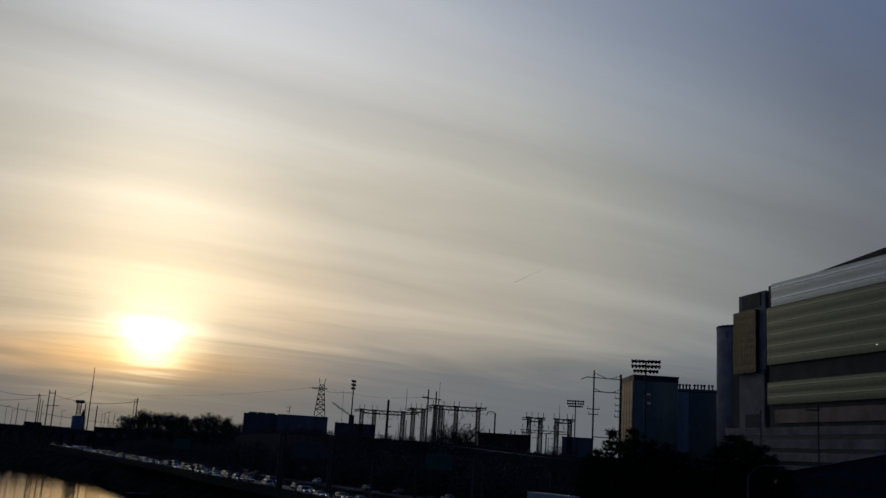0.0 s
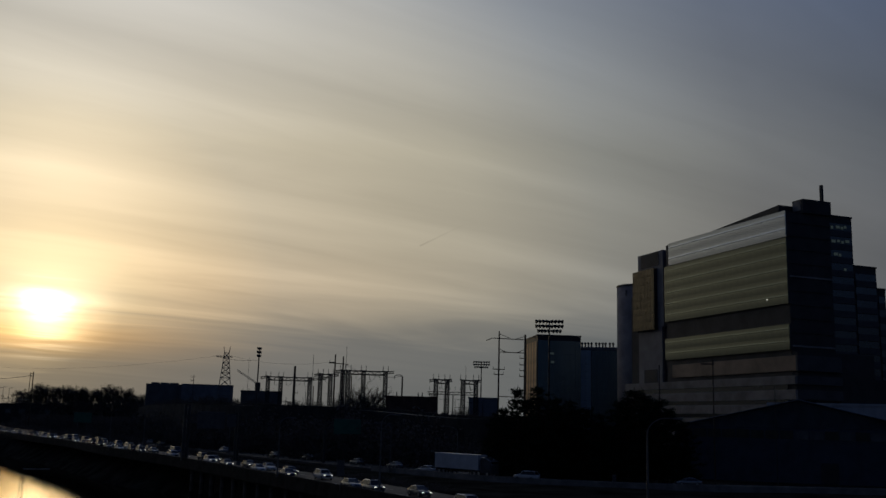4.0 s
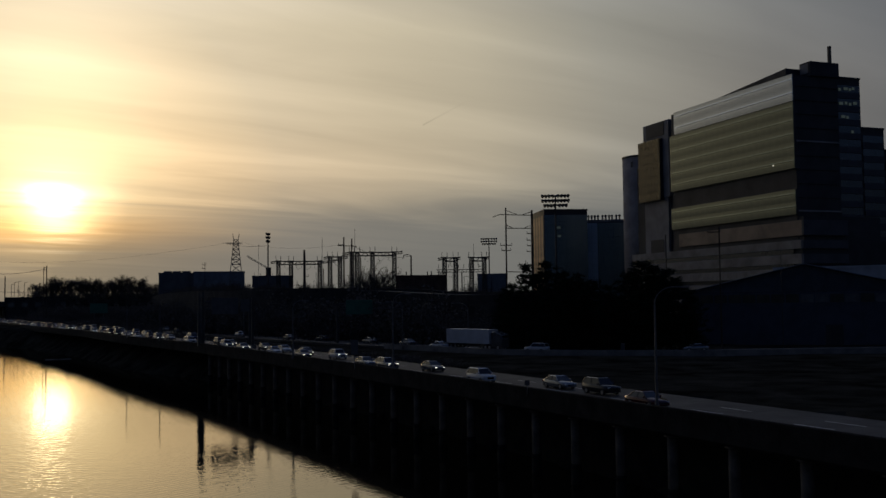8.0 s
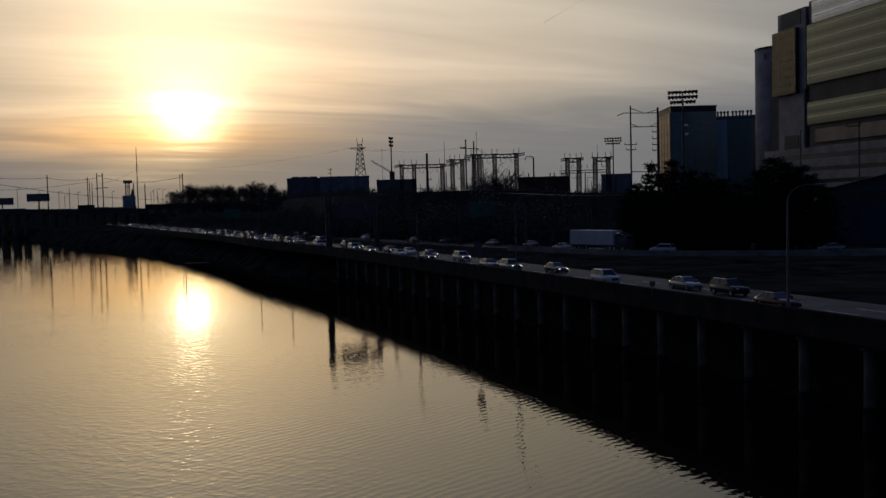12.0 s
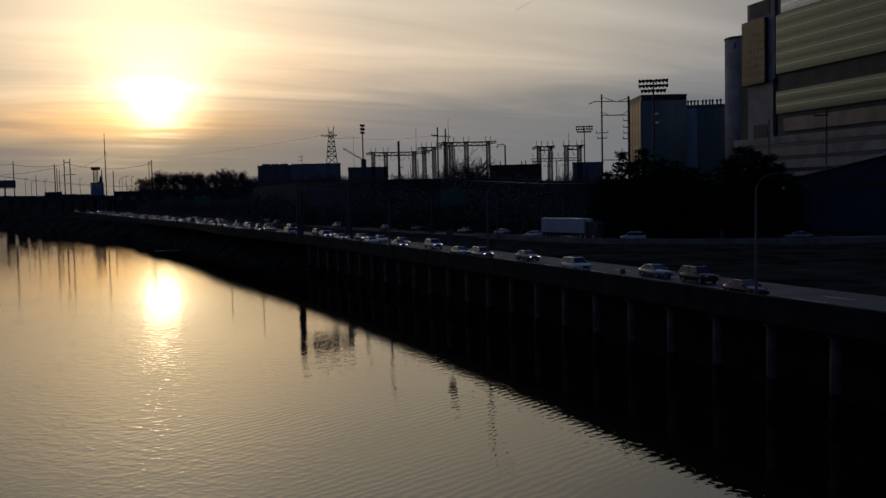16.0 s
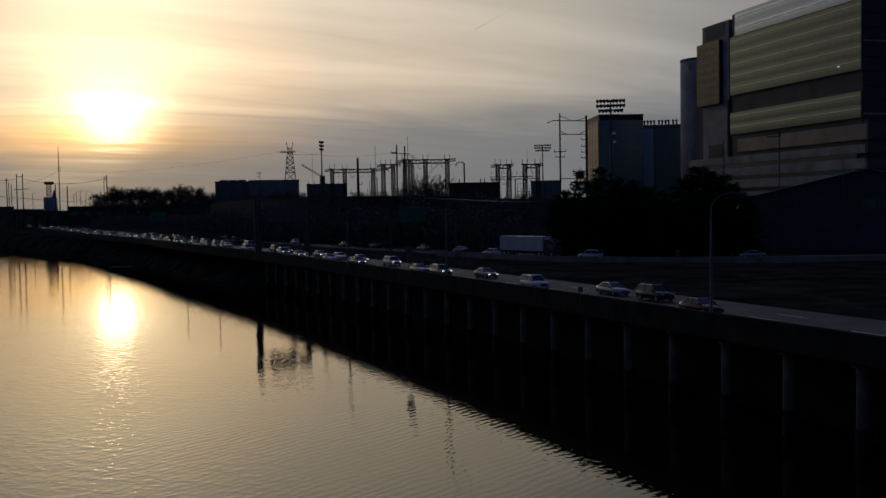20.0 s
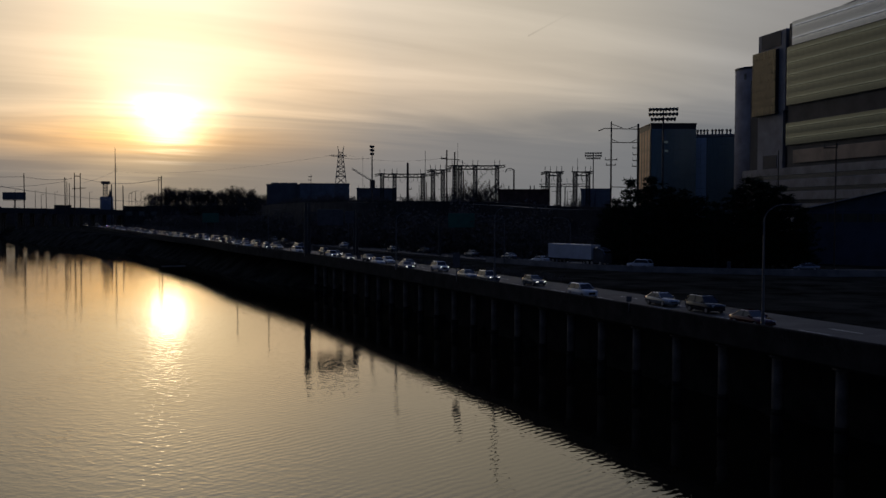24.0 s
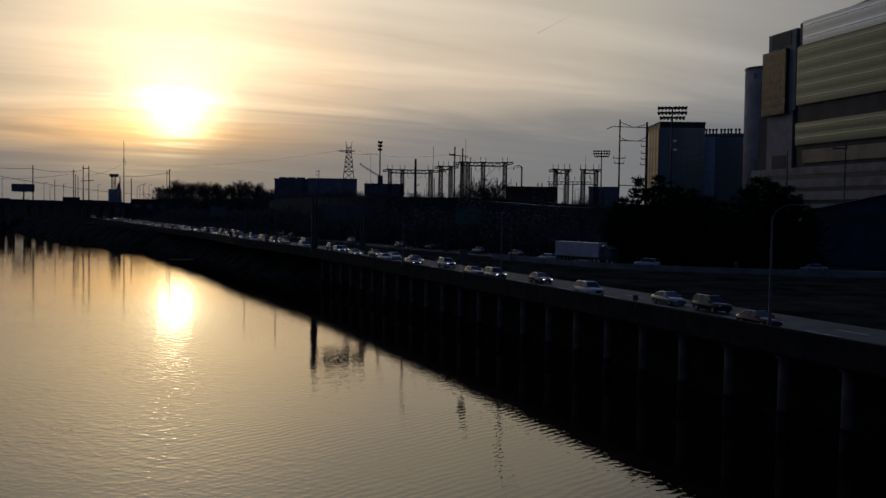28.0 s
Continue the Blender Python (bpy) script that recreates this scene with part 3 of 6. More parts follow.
def panel_mesh(w, h, bulge, material, gap=0.008):
    """One convex facade panel; its face looks to local -x."""
    bm = B()
    n = 7
    prof = [(-bulge * (1 - (2 * i / (n - 1) - 1) ** 2), gap + i / (n - 1) * (h - 2 * gap)) for i in range(n)]
    front = [[bm.verts.new((x, y, z)) for y in (gap, w - gap)] for x, z in prof]
    for a, b in zip(front, front[1:]):
        bm.faces.new((a[0], b[0], b[1], a[1])).smooth = True
    for y in (gap, w - gap):
        rim = [bm.verts.new((x, y, z)) for x, z in prof] + [bm.verts.new((0.25, y, h - gap)), bm.verts.new((0.25, y, gap))]
        bm.faces.new(rim if y > gap else rim[::-1])
    for z in (gap, h - gap):
        q = [bm.verts.new(p) for p in ((0, gap, z), (0, w - gap, z), (0.25, w - gap, z), (0.25, gap, z))]
        bm.faces.new(q if z > gap else q[::-1])
    return mesh_of("panel", bm, material)


def glazed(parent, y0, y1, z0, z1, floors, bays, material, bulge, x=-0.3):
    w, h = (y1 - y0) / bays, (z1 - z0) / floors
    me = panel_mesh(w, h, bulge, material)
    for f in range(floors):
        for b in range(bays):
            part("panel", me, None, parent).matrix_basis = pose(x, y0 + b * w, z0 + f * h)


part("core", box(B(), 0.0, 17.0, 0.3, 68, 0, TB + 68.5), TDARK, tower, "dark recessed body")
glazed(tower, 0, 68, TB + 39.2, TB + 60.1, 5, 20, TG, 0.04, -0.9)
part("backing", box(B(), -0.6, 0.2, 0.05, 67.95, TB + 39.25, TB + 60.05), TDARK, tower)
glazed(tower, 0, 65, TB + 60.3, TB + 68.7, 2, 18, TSILVER, 0.04, -0.9)
part("backing", box(B(), -0.6, 0.2, 0.05, 64.95, TB + 60.35, TB + 68.65), TDARK, tower)
glazed(tower, 0, 68, TB + 24.9, TB + 32.8, 2, 20, TG, 0.04, -0.9)
part("backing", box(B(), -0.6, 0.2, 0.05, 67.95, TB + 24.95, TB + 32.75), TDARK, tower)
CHAMP = mat("champagne_fin", (0.40, 0.41, 0.265), 0.24, 0.6, var=0.12, scale=0.2, bump=0)
PALEFIN = mat("silver_fin", (0.84, 0.87, 0.89), 0.26, 0.8, var=0.12, scale=0.2, bump=0)


def fin(y1, z, hh, mt):
    """A shallow bull-nosed strip along the whole face, added to draw a bright reflected line."""
    bm = B()
    prof = [(-0.95 - 0.05 * math.sin(math.pi * i / 8), z + hh * (i / 8 - 0.5)) for i in range(9)]
    rows = [[bm.verts.new((x, y, zz)) for x, zz in prof] for y in (0.02, y1 - 0.02)]
    for i in range(8):
        bm.faces.new((rows[0][i], rows[0][i + 1], rows[1][i + 1], rows[1][i])).smooth = True
    for r in (rows[0][::-1], rows[1]):
        bm.faces.new([bm.verts.new(v.co) for v in r] + [bm.verts.new((-0.85, r[0].co.y, q)) for q in ((z - hh / 2, z + hh / 2) if r is rows[1] else (z + hh / 2, z - hh / 2))][::-1])
    bmesh.ops.recalc_face_normals(bm, faces=bm.faces)
    part("sunshade_fin", bm, mt, tower, "long pale fin added for a line of reflected light")


for i in range(5):
    fin(68, TB + 39.2 + 4.18 * i + 2.5, 0.4, CHAMP)
for i in range(2):
    fin(65, TB + 60.3 + 4.2 * i + 2.5, 0.5, PALEFIN)
    fin(68, TB + 24.9 + 3.95 * i + 2.5, 0.4, CHAMP)
bm = B()
for x in (0.8, 16.0):
    q = [bm.verts.new((x, y, TB + z)) for y, z in ((4.7, 68.5), (4.7, 71.6), (46.0, 68.9), (46.0, 68.5))]
    bm.faces.new(q)
bm.verts.ensure_lookup_table()
for i in range(4):
    bm.faces.new((bm.verts[i], bm.verts[(i + 1) % 4], bm.verts[4 + (i + 1) % 4], bm.verts[4 + i]))
bmesh.ops.recalc_face_normals(bm, faces=bm.faces)
part("roof_screen", bm, TDARK, tower, "dark roof screen with a sloping top")
part("penthouse", box(B(), 6.0, 17.2, -0.4, 4.6, TB + 68.5, TB + 73.2, 0.2), TDARK, tower, "dark penthouse block")
part("penthouse_panel", box(B(), 5.85, 6.02, 0.6, 4.2, TB + 69.6, TB + 72.6), TGREY, tower, "paler louvre panel")
part("flue", box(B(), 14.9, 15.7, 1.0, 2.0, TB + 73.2, TB + 79.0, 0.08), DARKSTEEL, tower, "tall dark flue")
bm = B()
for i in range(6):
    rod(bm, (17.6 + 0.05 * i, 0.4 + i * 0.3, TB + 68.5), (17.6 + 0.05 * i, 0.4 + i * 0.3, TB + 72.6 - 0.2 * i), 0.05)
for i in range(7):
    rod(bm, (17.6, 0.4, TB + 68.8 + 0.6 * i), (17.9, 1.9, TB + 68.8 + 0.6 * i), 0.05)
part("roof_ladder", bm, STEEL, tower, "steel ladder cage")
for i in range(15):
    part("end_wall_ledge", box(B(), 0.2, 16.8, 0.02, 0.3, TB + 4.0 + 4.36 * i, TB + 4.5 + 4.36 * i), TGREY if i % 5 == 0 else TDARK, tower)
part("small_lamp", box(B(), -1.25, -1.0, 9.4, 9.8, TB + 41.1, TB + 41.4), LAMPWHITE, tower, "small white wall lamp")

wing = thing("hospital_wing", pose(145.8, 278.8, LAND, 0, 0, 12.7), "stepped hospital wing with gold panel and round grey tower", "building")
part("stair_slot", box(B(), 2.0, 16, 67.8, 77, 0, TB + 67.4), TDARK, wing, "dark slot between the blocks")
part("upper_block", box(B(), 0.6, 15, 71, 89, TB + 38, TB + 67.6, 0.2), TGREY, wing, "grey upper block")
part("upper_louvre", box(B(), 0.4, 0.62, 74, 86.5, TB + 62.0, TB + 67.4), TDARK, wing, "dark louvred opening")
glazed(wing, 75.2, 90.5, TB + 37.2, TB + 60.9, 8, 10, TGOLD, 0.03, -0.9)
for i in range(15):
    part("mullion", box(B(), -0.965, -0.9, 75.6 + i * 1.02, 75.69 + i * 1.02, TB + 37.3, TB + 60.8), TDARK, wing)
part("gold_backing", box(B(), -0.6, 6, 75.25, 90.45, TB + 37.25, TB + 60.85), TDARK, wing)
part("lower_block", box(B(), 0.8, 14, 72.5, 89, TB + 16, TB + 38.0), TGREY, wing, "pale grey lower block")
part("lower_opening", box(B(), 0.6, 0.82, 76, 85, TB + 17, TB + 22), TDARK, wing)
part("side_slab", box(B(), 2.5, 12, 89, 97, 0, TB + 52.0), TDARK, wing)
bm = B()
rod(bm, (10.0, 103.6, 0), (10.0, 103.6, TB + 57.2), 9.0, 9.0, 40)
ROUGHCAST = mat("grey_roughcast", (0.42, 0.37, 0.335), 0.92, var=0.2, scale=0.2, bump=0.3, spec=0.12)
part("round_tower", bm, ROUGHCAST, wing, "round grey stair tower", True)
part("round_tower_cap", rod(B(), (10.0, 103.6, TB + 57.2), (10.0, 103.6, TB + 57.9), 9.15, 9.15, 40), TDARK, wing)
part("round_tower_mark", box(B(), 1.6, 1.9, 99.4, 100.4, TB + 53.0, TB + 55.2), PALE_CONCRETE, wing, "pale sign mark")

podium = thing("hospital_podium", pose(145.8, 278.8, LAND, 0, 0, 12.7), "long low hospital podium with horizontal precast bands", "building")
part("body", box(B(), -1.0, 40, -2.5, 96, 0, TB + 16.6), TDARK, podium)
part("upper_body", box(B(), 0.2, 30, -2.0, 66, TB + 16.6, TB + 24.2), TDARK, podium)
for i, (z0, z1, y1, mt) in enumerate([(18.3, 23.0, 64, TWARMLIT), (14.2, 16.8, 95, TBAND), (9.6, 12.6, 90, TBAND), (5.3, 8.2, 88, TBAND), (1.0, 3.9, 88, TBAND), (-3.4, -0.4, 88, TBAND), (-8.0, -4.9, 88, TBAND)]):
    part("band", box(B(), -1.9 if i else -0.6, 0.3, -3.0, y1, TB + z0, TB + z1, 0.06), mt, podium)
    # shaded end of the same band, its shade painted as darker, cooler grey
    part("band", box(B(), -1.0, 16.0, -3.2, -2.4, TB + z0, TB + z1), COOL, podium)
PODGLASS = glass_mat("podium_glass", (0.02, 0.022, 0.025), 0.2)
bm = panel_mesh(3.2, 3.0, 0.0, PODGLASS)
for i in range(5):
    for j in range(26):
        part("window", bm, None, podium).matrix_basis = pose(-1.5, 1.0 + j * 3.3, TB - 5.0 + i * 4.4)

east = thing("hospital_east_block", pose(145.8, 278.8, LAND, 0, 0, 12.7), "stepped dark blue hospital block with strip windows", "building")
steps = [(17.2, 27.0, 69.0), (27.0, 36.2, 53.2), (36.2, 39.6, 46.3), (39.6, 82.0, 30.5)]
for x0, x1, top in steps:
    part("wall", box(B(), x0, x1, 1.5, 22, 0, TB + top), TDARK, east)
    part("roof_edge", box(B(), x0 - 0.2, x1 + 0.2, 1.3, 22.2, TB + top, TB + top + 0.5), TDARK, east)
    z = TB + top - 6.5
    while z > 20:
        part("spandrel", box(B(), x0 + 0.3, x1 - 0.3, 1.1, 1.6, z, z + 2.0, 0.05), COOL, east)
        part("strip_window", box(B(), x0 + 0.4, x1 - 0.4, 1.3, 1.58, z + 2.05, z + 4.25), TBLUE, east)
        z -= 4.36
for i, (x, z) in enumerate([(18.2, 64.9), (20.3, 65.2), (22.3, 65.0), (23.6, 65.4), (18.3, 60.4), (20.6, 60.6), (22.2, 60.3), (23.9, 60.7), (21.0, 56.0), (22.8, 51.4), (19.0, 56.2)]):
    part("lit_window", box(B(), x, x + 0.8 + 0.6 * (i % 3 == 1), 1.0, 1.28, TB + z, TB + z + 0.85), DIM, east, "faintly lit window")

# glass tower, its neighbour and a few plain blocks
def curtain(parent, w, h, nx, nz, material, y=-0.12, x0=0.0, z0=0.0):
    me = mesh_of("pane", box(B(), 0.03, w / nx - 0.03, 0, 0.1, 0.03, h / nz - 0.03), material)
    for i in range(nx):
        for j in range(nz):
            part("pane", me, None, parent).matrix_basis = pose(x0 + i * w / nx, y, z0 + j * h / nz)


NAVY = glass_mat("navy_glass", (0.125, 0.20, 0.26), 0.2, metal=0.8, each=0.14)
TEAL = glass_mat("teal_glass", (0.10, 0.16, 0.21), 0.2, metal=0.8, each=0.14)
SKYPANEL = glass_mat("pale_blue_panel", (0.30, 0.42, 0.55), 0.3, metal=0.5, each=0.1)
D = 450
h = high(5.2, D) - LAND
p = polar(13.24, D)
glass_tower = thing("glass_office_tower", pose(p.x, p.y, LAND, 0, 0, -1.0), "dark blue glass office tower with one sunlit side", "building")
part("body", box(B(), 0, 20.6, 0, 30, 0, h), TDARK, glass_tower)
curtain(glass_tower, 20.6, h - 14, 8, 12, NAVY, z0=12)
part("roof_edge", box(B(), -0.2, 20.8, -0.25, 30.2, h, h + 0.7), TDARK, glass_tower)
# the low sun's orange on this side is painted into the cladding
SUNLIT = mat("sunlit_cladding", (0.20, 0.10, 0.06), 0.45, 0.2, var=0.3, scale=0.3, spec=0.4, each=0.35)
for i in range(15):
    strip = panel_mesh(30 / 15 - 0.12, h - 14.2, 0.03, SUNLIT if i % 3 else TDARK)
    part("side_strip", strip, None, glass_tower, "upright strip with warm sunlight in its colour" if i % 3 else "").matrix_basis = pose(-0.3, i * 2.0 + 0.06, 12)
for x, z in ((6.0, h - 8.5), (6.2, h - 12.5)):
    part("lit_window", box(B(), x, x + 1.6, -0.3, -0.15, z, z + 1.0), DIM, glass_tower, "faintly lit window")

D = 480
h = high(4.52, D) - LAND
p = polar(15.85, D)
lab = thing("laboratory_block", pose(p.x, p.y, LAND, 0, 0, -16.5), "dark blue laboratory block with a row of roof vents", "building")
part("body", box(B(), -1.4, 17.4, 0, 26, 0, h), TDARK, lab)
curtain(lab, 5.6, h - 10, 2, 11, SKYPANEL, x0=-1.3, z0=9)
curtain(lab, 12.6, h - 10, 5, 11, TEAL, x0=4.5, z0=9)
part("roof_edge", box(B(), -1.5, 17.6, -0.2, 26.2, h - 0.7, h + 0.5), WARE_EDGE, lab, "paler panel band under the roof edge")
for x in (0.0, 1.55, 3.1, 4.65, 6.9, 8.45, 10.1, 11.5, 13.6, 15.2):
    stack = part("roof_vent", rod(B(), (x, 1.5, h + 0.4), (x, 1.5, h + 2.1), 0.42, 0.42, 8), STEEL, lab, "dark exhaust stack")
    part("cowl", rod(rod(B(), (x, 1.5, h + 2.1), (x, 1.5, h + 2.7), 0.64, 0.64, 8), (x, 1.5, h + 2.7), (x, 1.5, h + 3.0), 0.64, 0.3, 8), DARKSTEEL, stack)


# blue sports hall with its gable to the river
HALL = mat("blue_metal_siding", (0.045, 0.062, 0.095), 0.55, var=0.25, scale=0.3)
HALLROOF = mat("dark_blue_roofing", (0.03, 0.04, 0.065), 0.6, var=0.25, scale=0.3)
OLIVE = mat("dull_olive_panel", (0.055, 0.052, 0.036), 0.6, var=0.3, scale=0.4)
FASCIA = mat("white_roof_membrane", (0.55, 0.55, 0.55), 0.7, var=0.2, scale=0.2)
CLEAR = mat("translucent_panel", (0.11, 0.12, 0.125), 0.5, var=0.3, scale=0.5)
hall = thing("sports_hall", facing(27.8, 222, LAND), "blue metal-clad sports hall with a low gable roof", "building")
wall_h, peak, half = 11.2, 17.2, 26.0
bm = B()
for y in (0.0, 60.0):
    vs = [bm.verts.new(q) for q in ((-half, y, -0.6), (half, y, -0.6), (half, y, wall_h), (0, y, peak), (-half, y, wall_h))]
    bm.faces.new(vs if y == 0.0 else vs[::-1])
bm.verts.ensure_lookup_table()
for i in range(5):
    bm.faces.new((bm.verts[i], bm.verts[5 + i], bm.verts[5 + (i + 1) % 5], bm.verts[(i + 1) % 5]))
part("wall", bm, HALL, hall)
for sx in (-1, 1):
    bm = B()
    a = [bm.verts.new(q) for q in ((sx * (half + 0.8), -0.7, wall_h - 0.15), (0, -0.7, peak + 0.1), (0, 60.7, peak + 0.1), (sx * (half + 0.8), 60.7, wall_h - 0.15))]
    bm.faces.new(a)
    bmesh.ops.solidify(bm, geom=bm.faces, thickness=-0.3 * sx)
    part("roof_slope", bm, HALLROOF, hall, "dark blue sheet roof")
GABLE = mat("pale_blue_siding", (0.125, 0.16, 0.20), 0.5, var=0.2, scale=0.3)
bm = B()
bm.faces.new([bm.verts.new(q) for q in ((-half + 1.5, -0.06, wall_h + 0.2), (half - 1.5, -0.06, wall_h + 0.2), (0, -0.06, peak - 0.25))])
bmesh.ops.solidify(bm, geom=bm.faces, thickness=0.05)
part("gable_panel", bm, GABLE, hall, "paler blue gable cladding")
for sx in (-1, 1):
    part("verge_trim", rod(B(), (sx * (half + 0.8), -0.78, wall_h - 0.1), (0, -0.78, peak + 0.15), 0.11, 0.11, 4), STEEL, hall, "thin grey verge flashing")
for i in range(40):
    x = -half + 1.3 * i + 0.4
    part("siding_rib", box(B(), x, x + 0.09, -0.07, 0.0, -0.5, wall_h - 2.4), HALL, hall)
for i in range(17):
    x = -half + 3.0 * i + 1
    part("clerestory_panel", box(B(), x + 0.1, x + 2.8, -0.09, 0.0, wall_h - 2.2, wall_h - 0.4), CLEAR if i in (8, 9, 11, 13) else OLIVE, hall, "pale translucent panel" if i in (8, 9, 11, 13) else "")
part("door", box(B(), 4, 7.5, -0.12, 0.0, -0.3, 4.2), TDARK, hall, "dark roller door")
block("white_roofed_annex", facing(31.2, 262, LAND), 46, 30, high(1.45, 262) - LAND, FASCIA, "long flat annex with a pale fascia behind the blue hall", "building")

# dark substation house, blue warehouses
def windows_row(parent, x0, x1, z, n, w, hh, material, y=-0.06):
    for i in range(n):
        x = x0 + (x1 - x0) * (i + 0.5) / n
        part("window", box(B(), x - w / 2, x + w / 2, y, 0.0, z, z + hh), material, parent)


house = block("switch_house", facing(5.83, 290, LAND), 15.2, 14, high(1.35, 290) - LAND, BRICK, "dark brick switch house with a flat roof", "building")
windows_row(house, -7, 7, 8, 5, 1.4, 2.4, TBLUE)
windows_row(house, -7, 7, 3, 5, 1.4, 2.4, TBLUE)
for x in (-4.5, 2.0, 3.2, 5.5):
    part("roof_vent", rod(B(), (x, 4, 0), (x, 4, high(1.35, 290) - LAND + 1.8), 0.18), DARKSTEEL, house)
WARE = mat("blue_grey_cladding", (0.17, 0.20, 0.235), 0.5, var=0.25, scale=0.2)
WARE2 = mat("dark_blue_cladding", (0.10, 0.115, 0.13), 0.5, var=0.25, scale=0.2)
wa = block("warehouse", facing(-8.4, 520, LAND), 17.9, 30, high(1.66, 520) - LAND, WARE2, "dark blue-grey warehouse with a flat roof", "building")
for i in range(3):
    part("roof_unit", box(B(), -6.6 + i * 4.7, -2.2 + i * 4.7, 3, 9, high(1.66, 520) - LAND + 0.5, high(1.66, 520) - LAND + 1.5, 0.3), WARE2, wa)
wb = block("warehouse", facing(-6.0, 510, LAND), 25.8, 30, high(1.72, 510) - LAND, WARE, "long blue-grey clad warehouse with panel joints", "building")
for i in range(9):
    part("cladding_panel", box(B(), -12.9 + i * 2.87, -10.15 + i * 2.87, -0.12, 0.0, 8, high(1.72, 510) - LAND - 0.2), WARE, wb)
wc = block("warehouse", facing(-2.93, 455, LAND), 18.8, 25, high(1.45, 455) - LAND, WARE2, "lower dark blue warehouse beside the substation", "building")
windows_row(wc, 1, 8, high(0.95, 455) - LAND, 4, 1.3, 1.6, CLEAR)
for i in range(7):
    part("roof_rail_post", rod(B(), (-8.5 + i * 2.8, 0.5, 20), (-8.5 + i * 2.8, 0.5, high(1.45, 455) - LAND + 1.8), 0.08), DARKSTEEL, wc)
block("warehouse", facing(10.1, 400, LAND), 12.5, 20, high(1.42, 400) - LAND, WARE, "small grey-blue block behind the substation", "building")

# railway viaduct, a long dark stone wall behind the trees
bm = B()
RW = [polar(-8.8, 430), polar(-8, 408), polar(-5, 345), polar(-2, 312), polar(4, 285), polar(8, 264), polar(11.5, 247), polar(15, 240)]
RT = [22.0, 23.0, 23.1, 22.6, 21.9, 20.6, 20.2, 20.0]
wallrow = thing("railway_viaduct", pose(0, 0, 0), "long dark stone railway viaduct with blind arches", "viaduct")
line = spline([(p.x, p.y, z) for p, z in zip(RW, RT)], 8.0)
part("wall", sweep(B(), [tuple(p) for p in line], [(0.0, -16.0), (0.0, -0.7), (7.0, -0.7), (7.0, -16.0)]), STONE, wallrow)
part("coping", sweep(B(), [tuple(p) for p in line], [(-0.35, -0.7), (-0.35, 0.0), (0.4, 0.0), (0.4, -0.7)]), STONE, wallrow, "projecting stone coping")
for i in range(0, len(line) - 1, 2):
    p, q = line[i], line[i + 1]
    a = math.degrees(math.atan2(q[1] - p[1], q[0] - p[0]))
    part("pilaster", box(B(), -0.9, 0.9, -0.2, 0.6, -14.5, -0.7), STONE, wallrow).matrix_basis = pose(p[0], p[1], p[2], 0, 0, a)


# ---- poles, pylons, substation ----
def lattice(bm, x, y, z0, z1, w0, w1, r, cells):
    """A square lattice mast of four corner bars with crossed braces."""
    def corner(i, t):
        w = (w0 + (w1 - w0) * t) / 2
        sx, sy = ((-1, -1), (1, -1), (1, 1), (-1, 1))[i % 4]
        return Vector((x + sx * w, y + sy * w, z0 + (z1 - z0) * t))
    for i in range(4):
        rod(bm, corner(i, 0), corner(i, 1), r, r, 4)
    for c in range(cells):
        a, b = c / cells, (c + 1) / cells
        for i in range(4):
            rod(bm, corner(i, a), corner(i + 1, b), r * 0.6, r * 0.6, 4)
            rod(bm, corner(i + 1, a), corner(i, b), r * 0.6, r * 0.6, 4)
            rod(bm, corner(i, b), corner(i + 1, b), r * 0.6, r * 0.6, 4)
    return bm


def truss(parent, name, a, b, h, w, r, cells, mt):
    """A lattice girder whose chords and braces are pieces of their own."""
    a, b = Vector(a), Vector(b)
    d = (b - a).normalized()
    s, up = Vector((-d.y, d.x, 0)) * (w / 2), Vector((0, 0, h))
    main = part(name, rod(B(), a + s, b + s, r, r, 4), mt, parent)
    for o in (-s, s + up, up - s):
        part("chord", rod(B(), a + o, b + o, r, r, 4), mt, main)
    for o in (s, -s):
        for c in range(cells):
            p, q = a.lerp(b, c / cells) + o, a.lerp(b, (c + 1) / cells) + o
            part("brace", rod(B(), p, q + up, r * 0.6, r * 0.6, 4) if c % 2 else rod(B(), p + up, q, r * 0.6, r * 0.6, 4), mt, main)
    return main


YARD = mat("weathered_yard_steel", (0.035, 0.036, 0.038), 0.7, 0.2, var=0.25, scale=1.0)


def insulator(bm, x, y, z, h=1.6, r=0.16):
    for i in range(5):
        rod(bm, (x, y, z + h * i / 5), (x, y, z + h * (i + 0.8) / 5), r, r * 0.6, 6)
    return bm


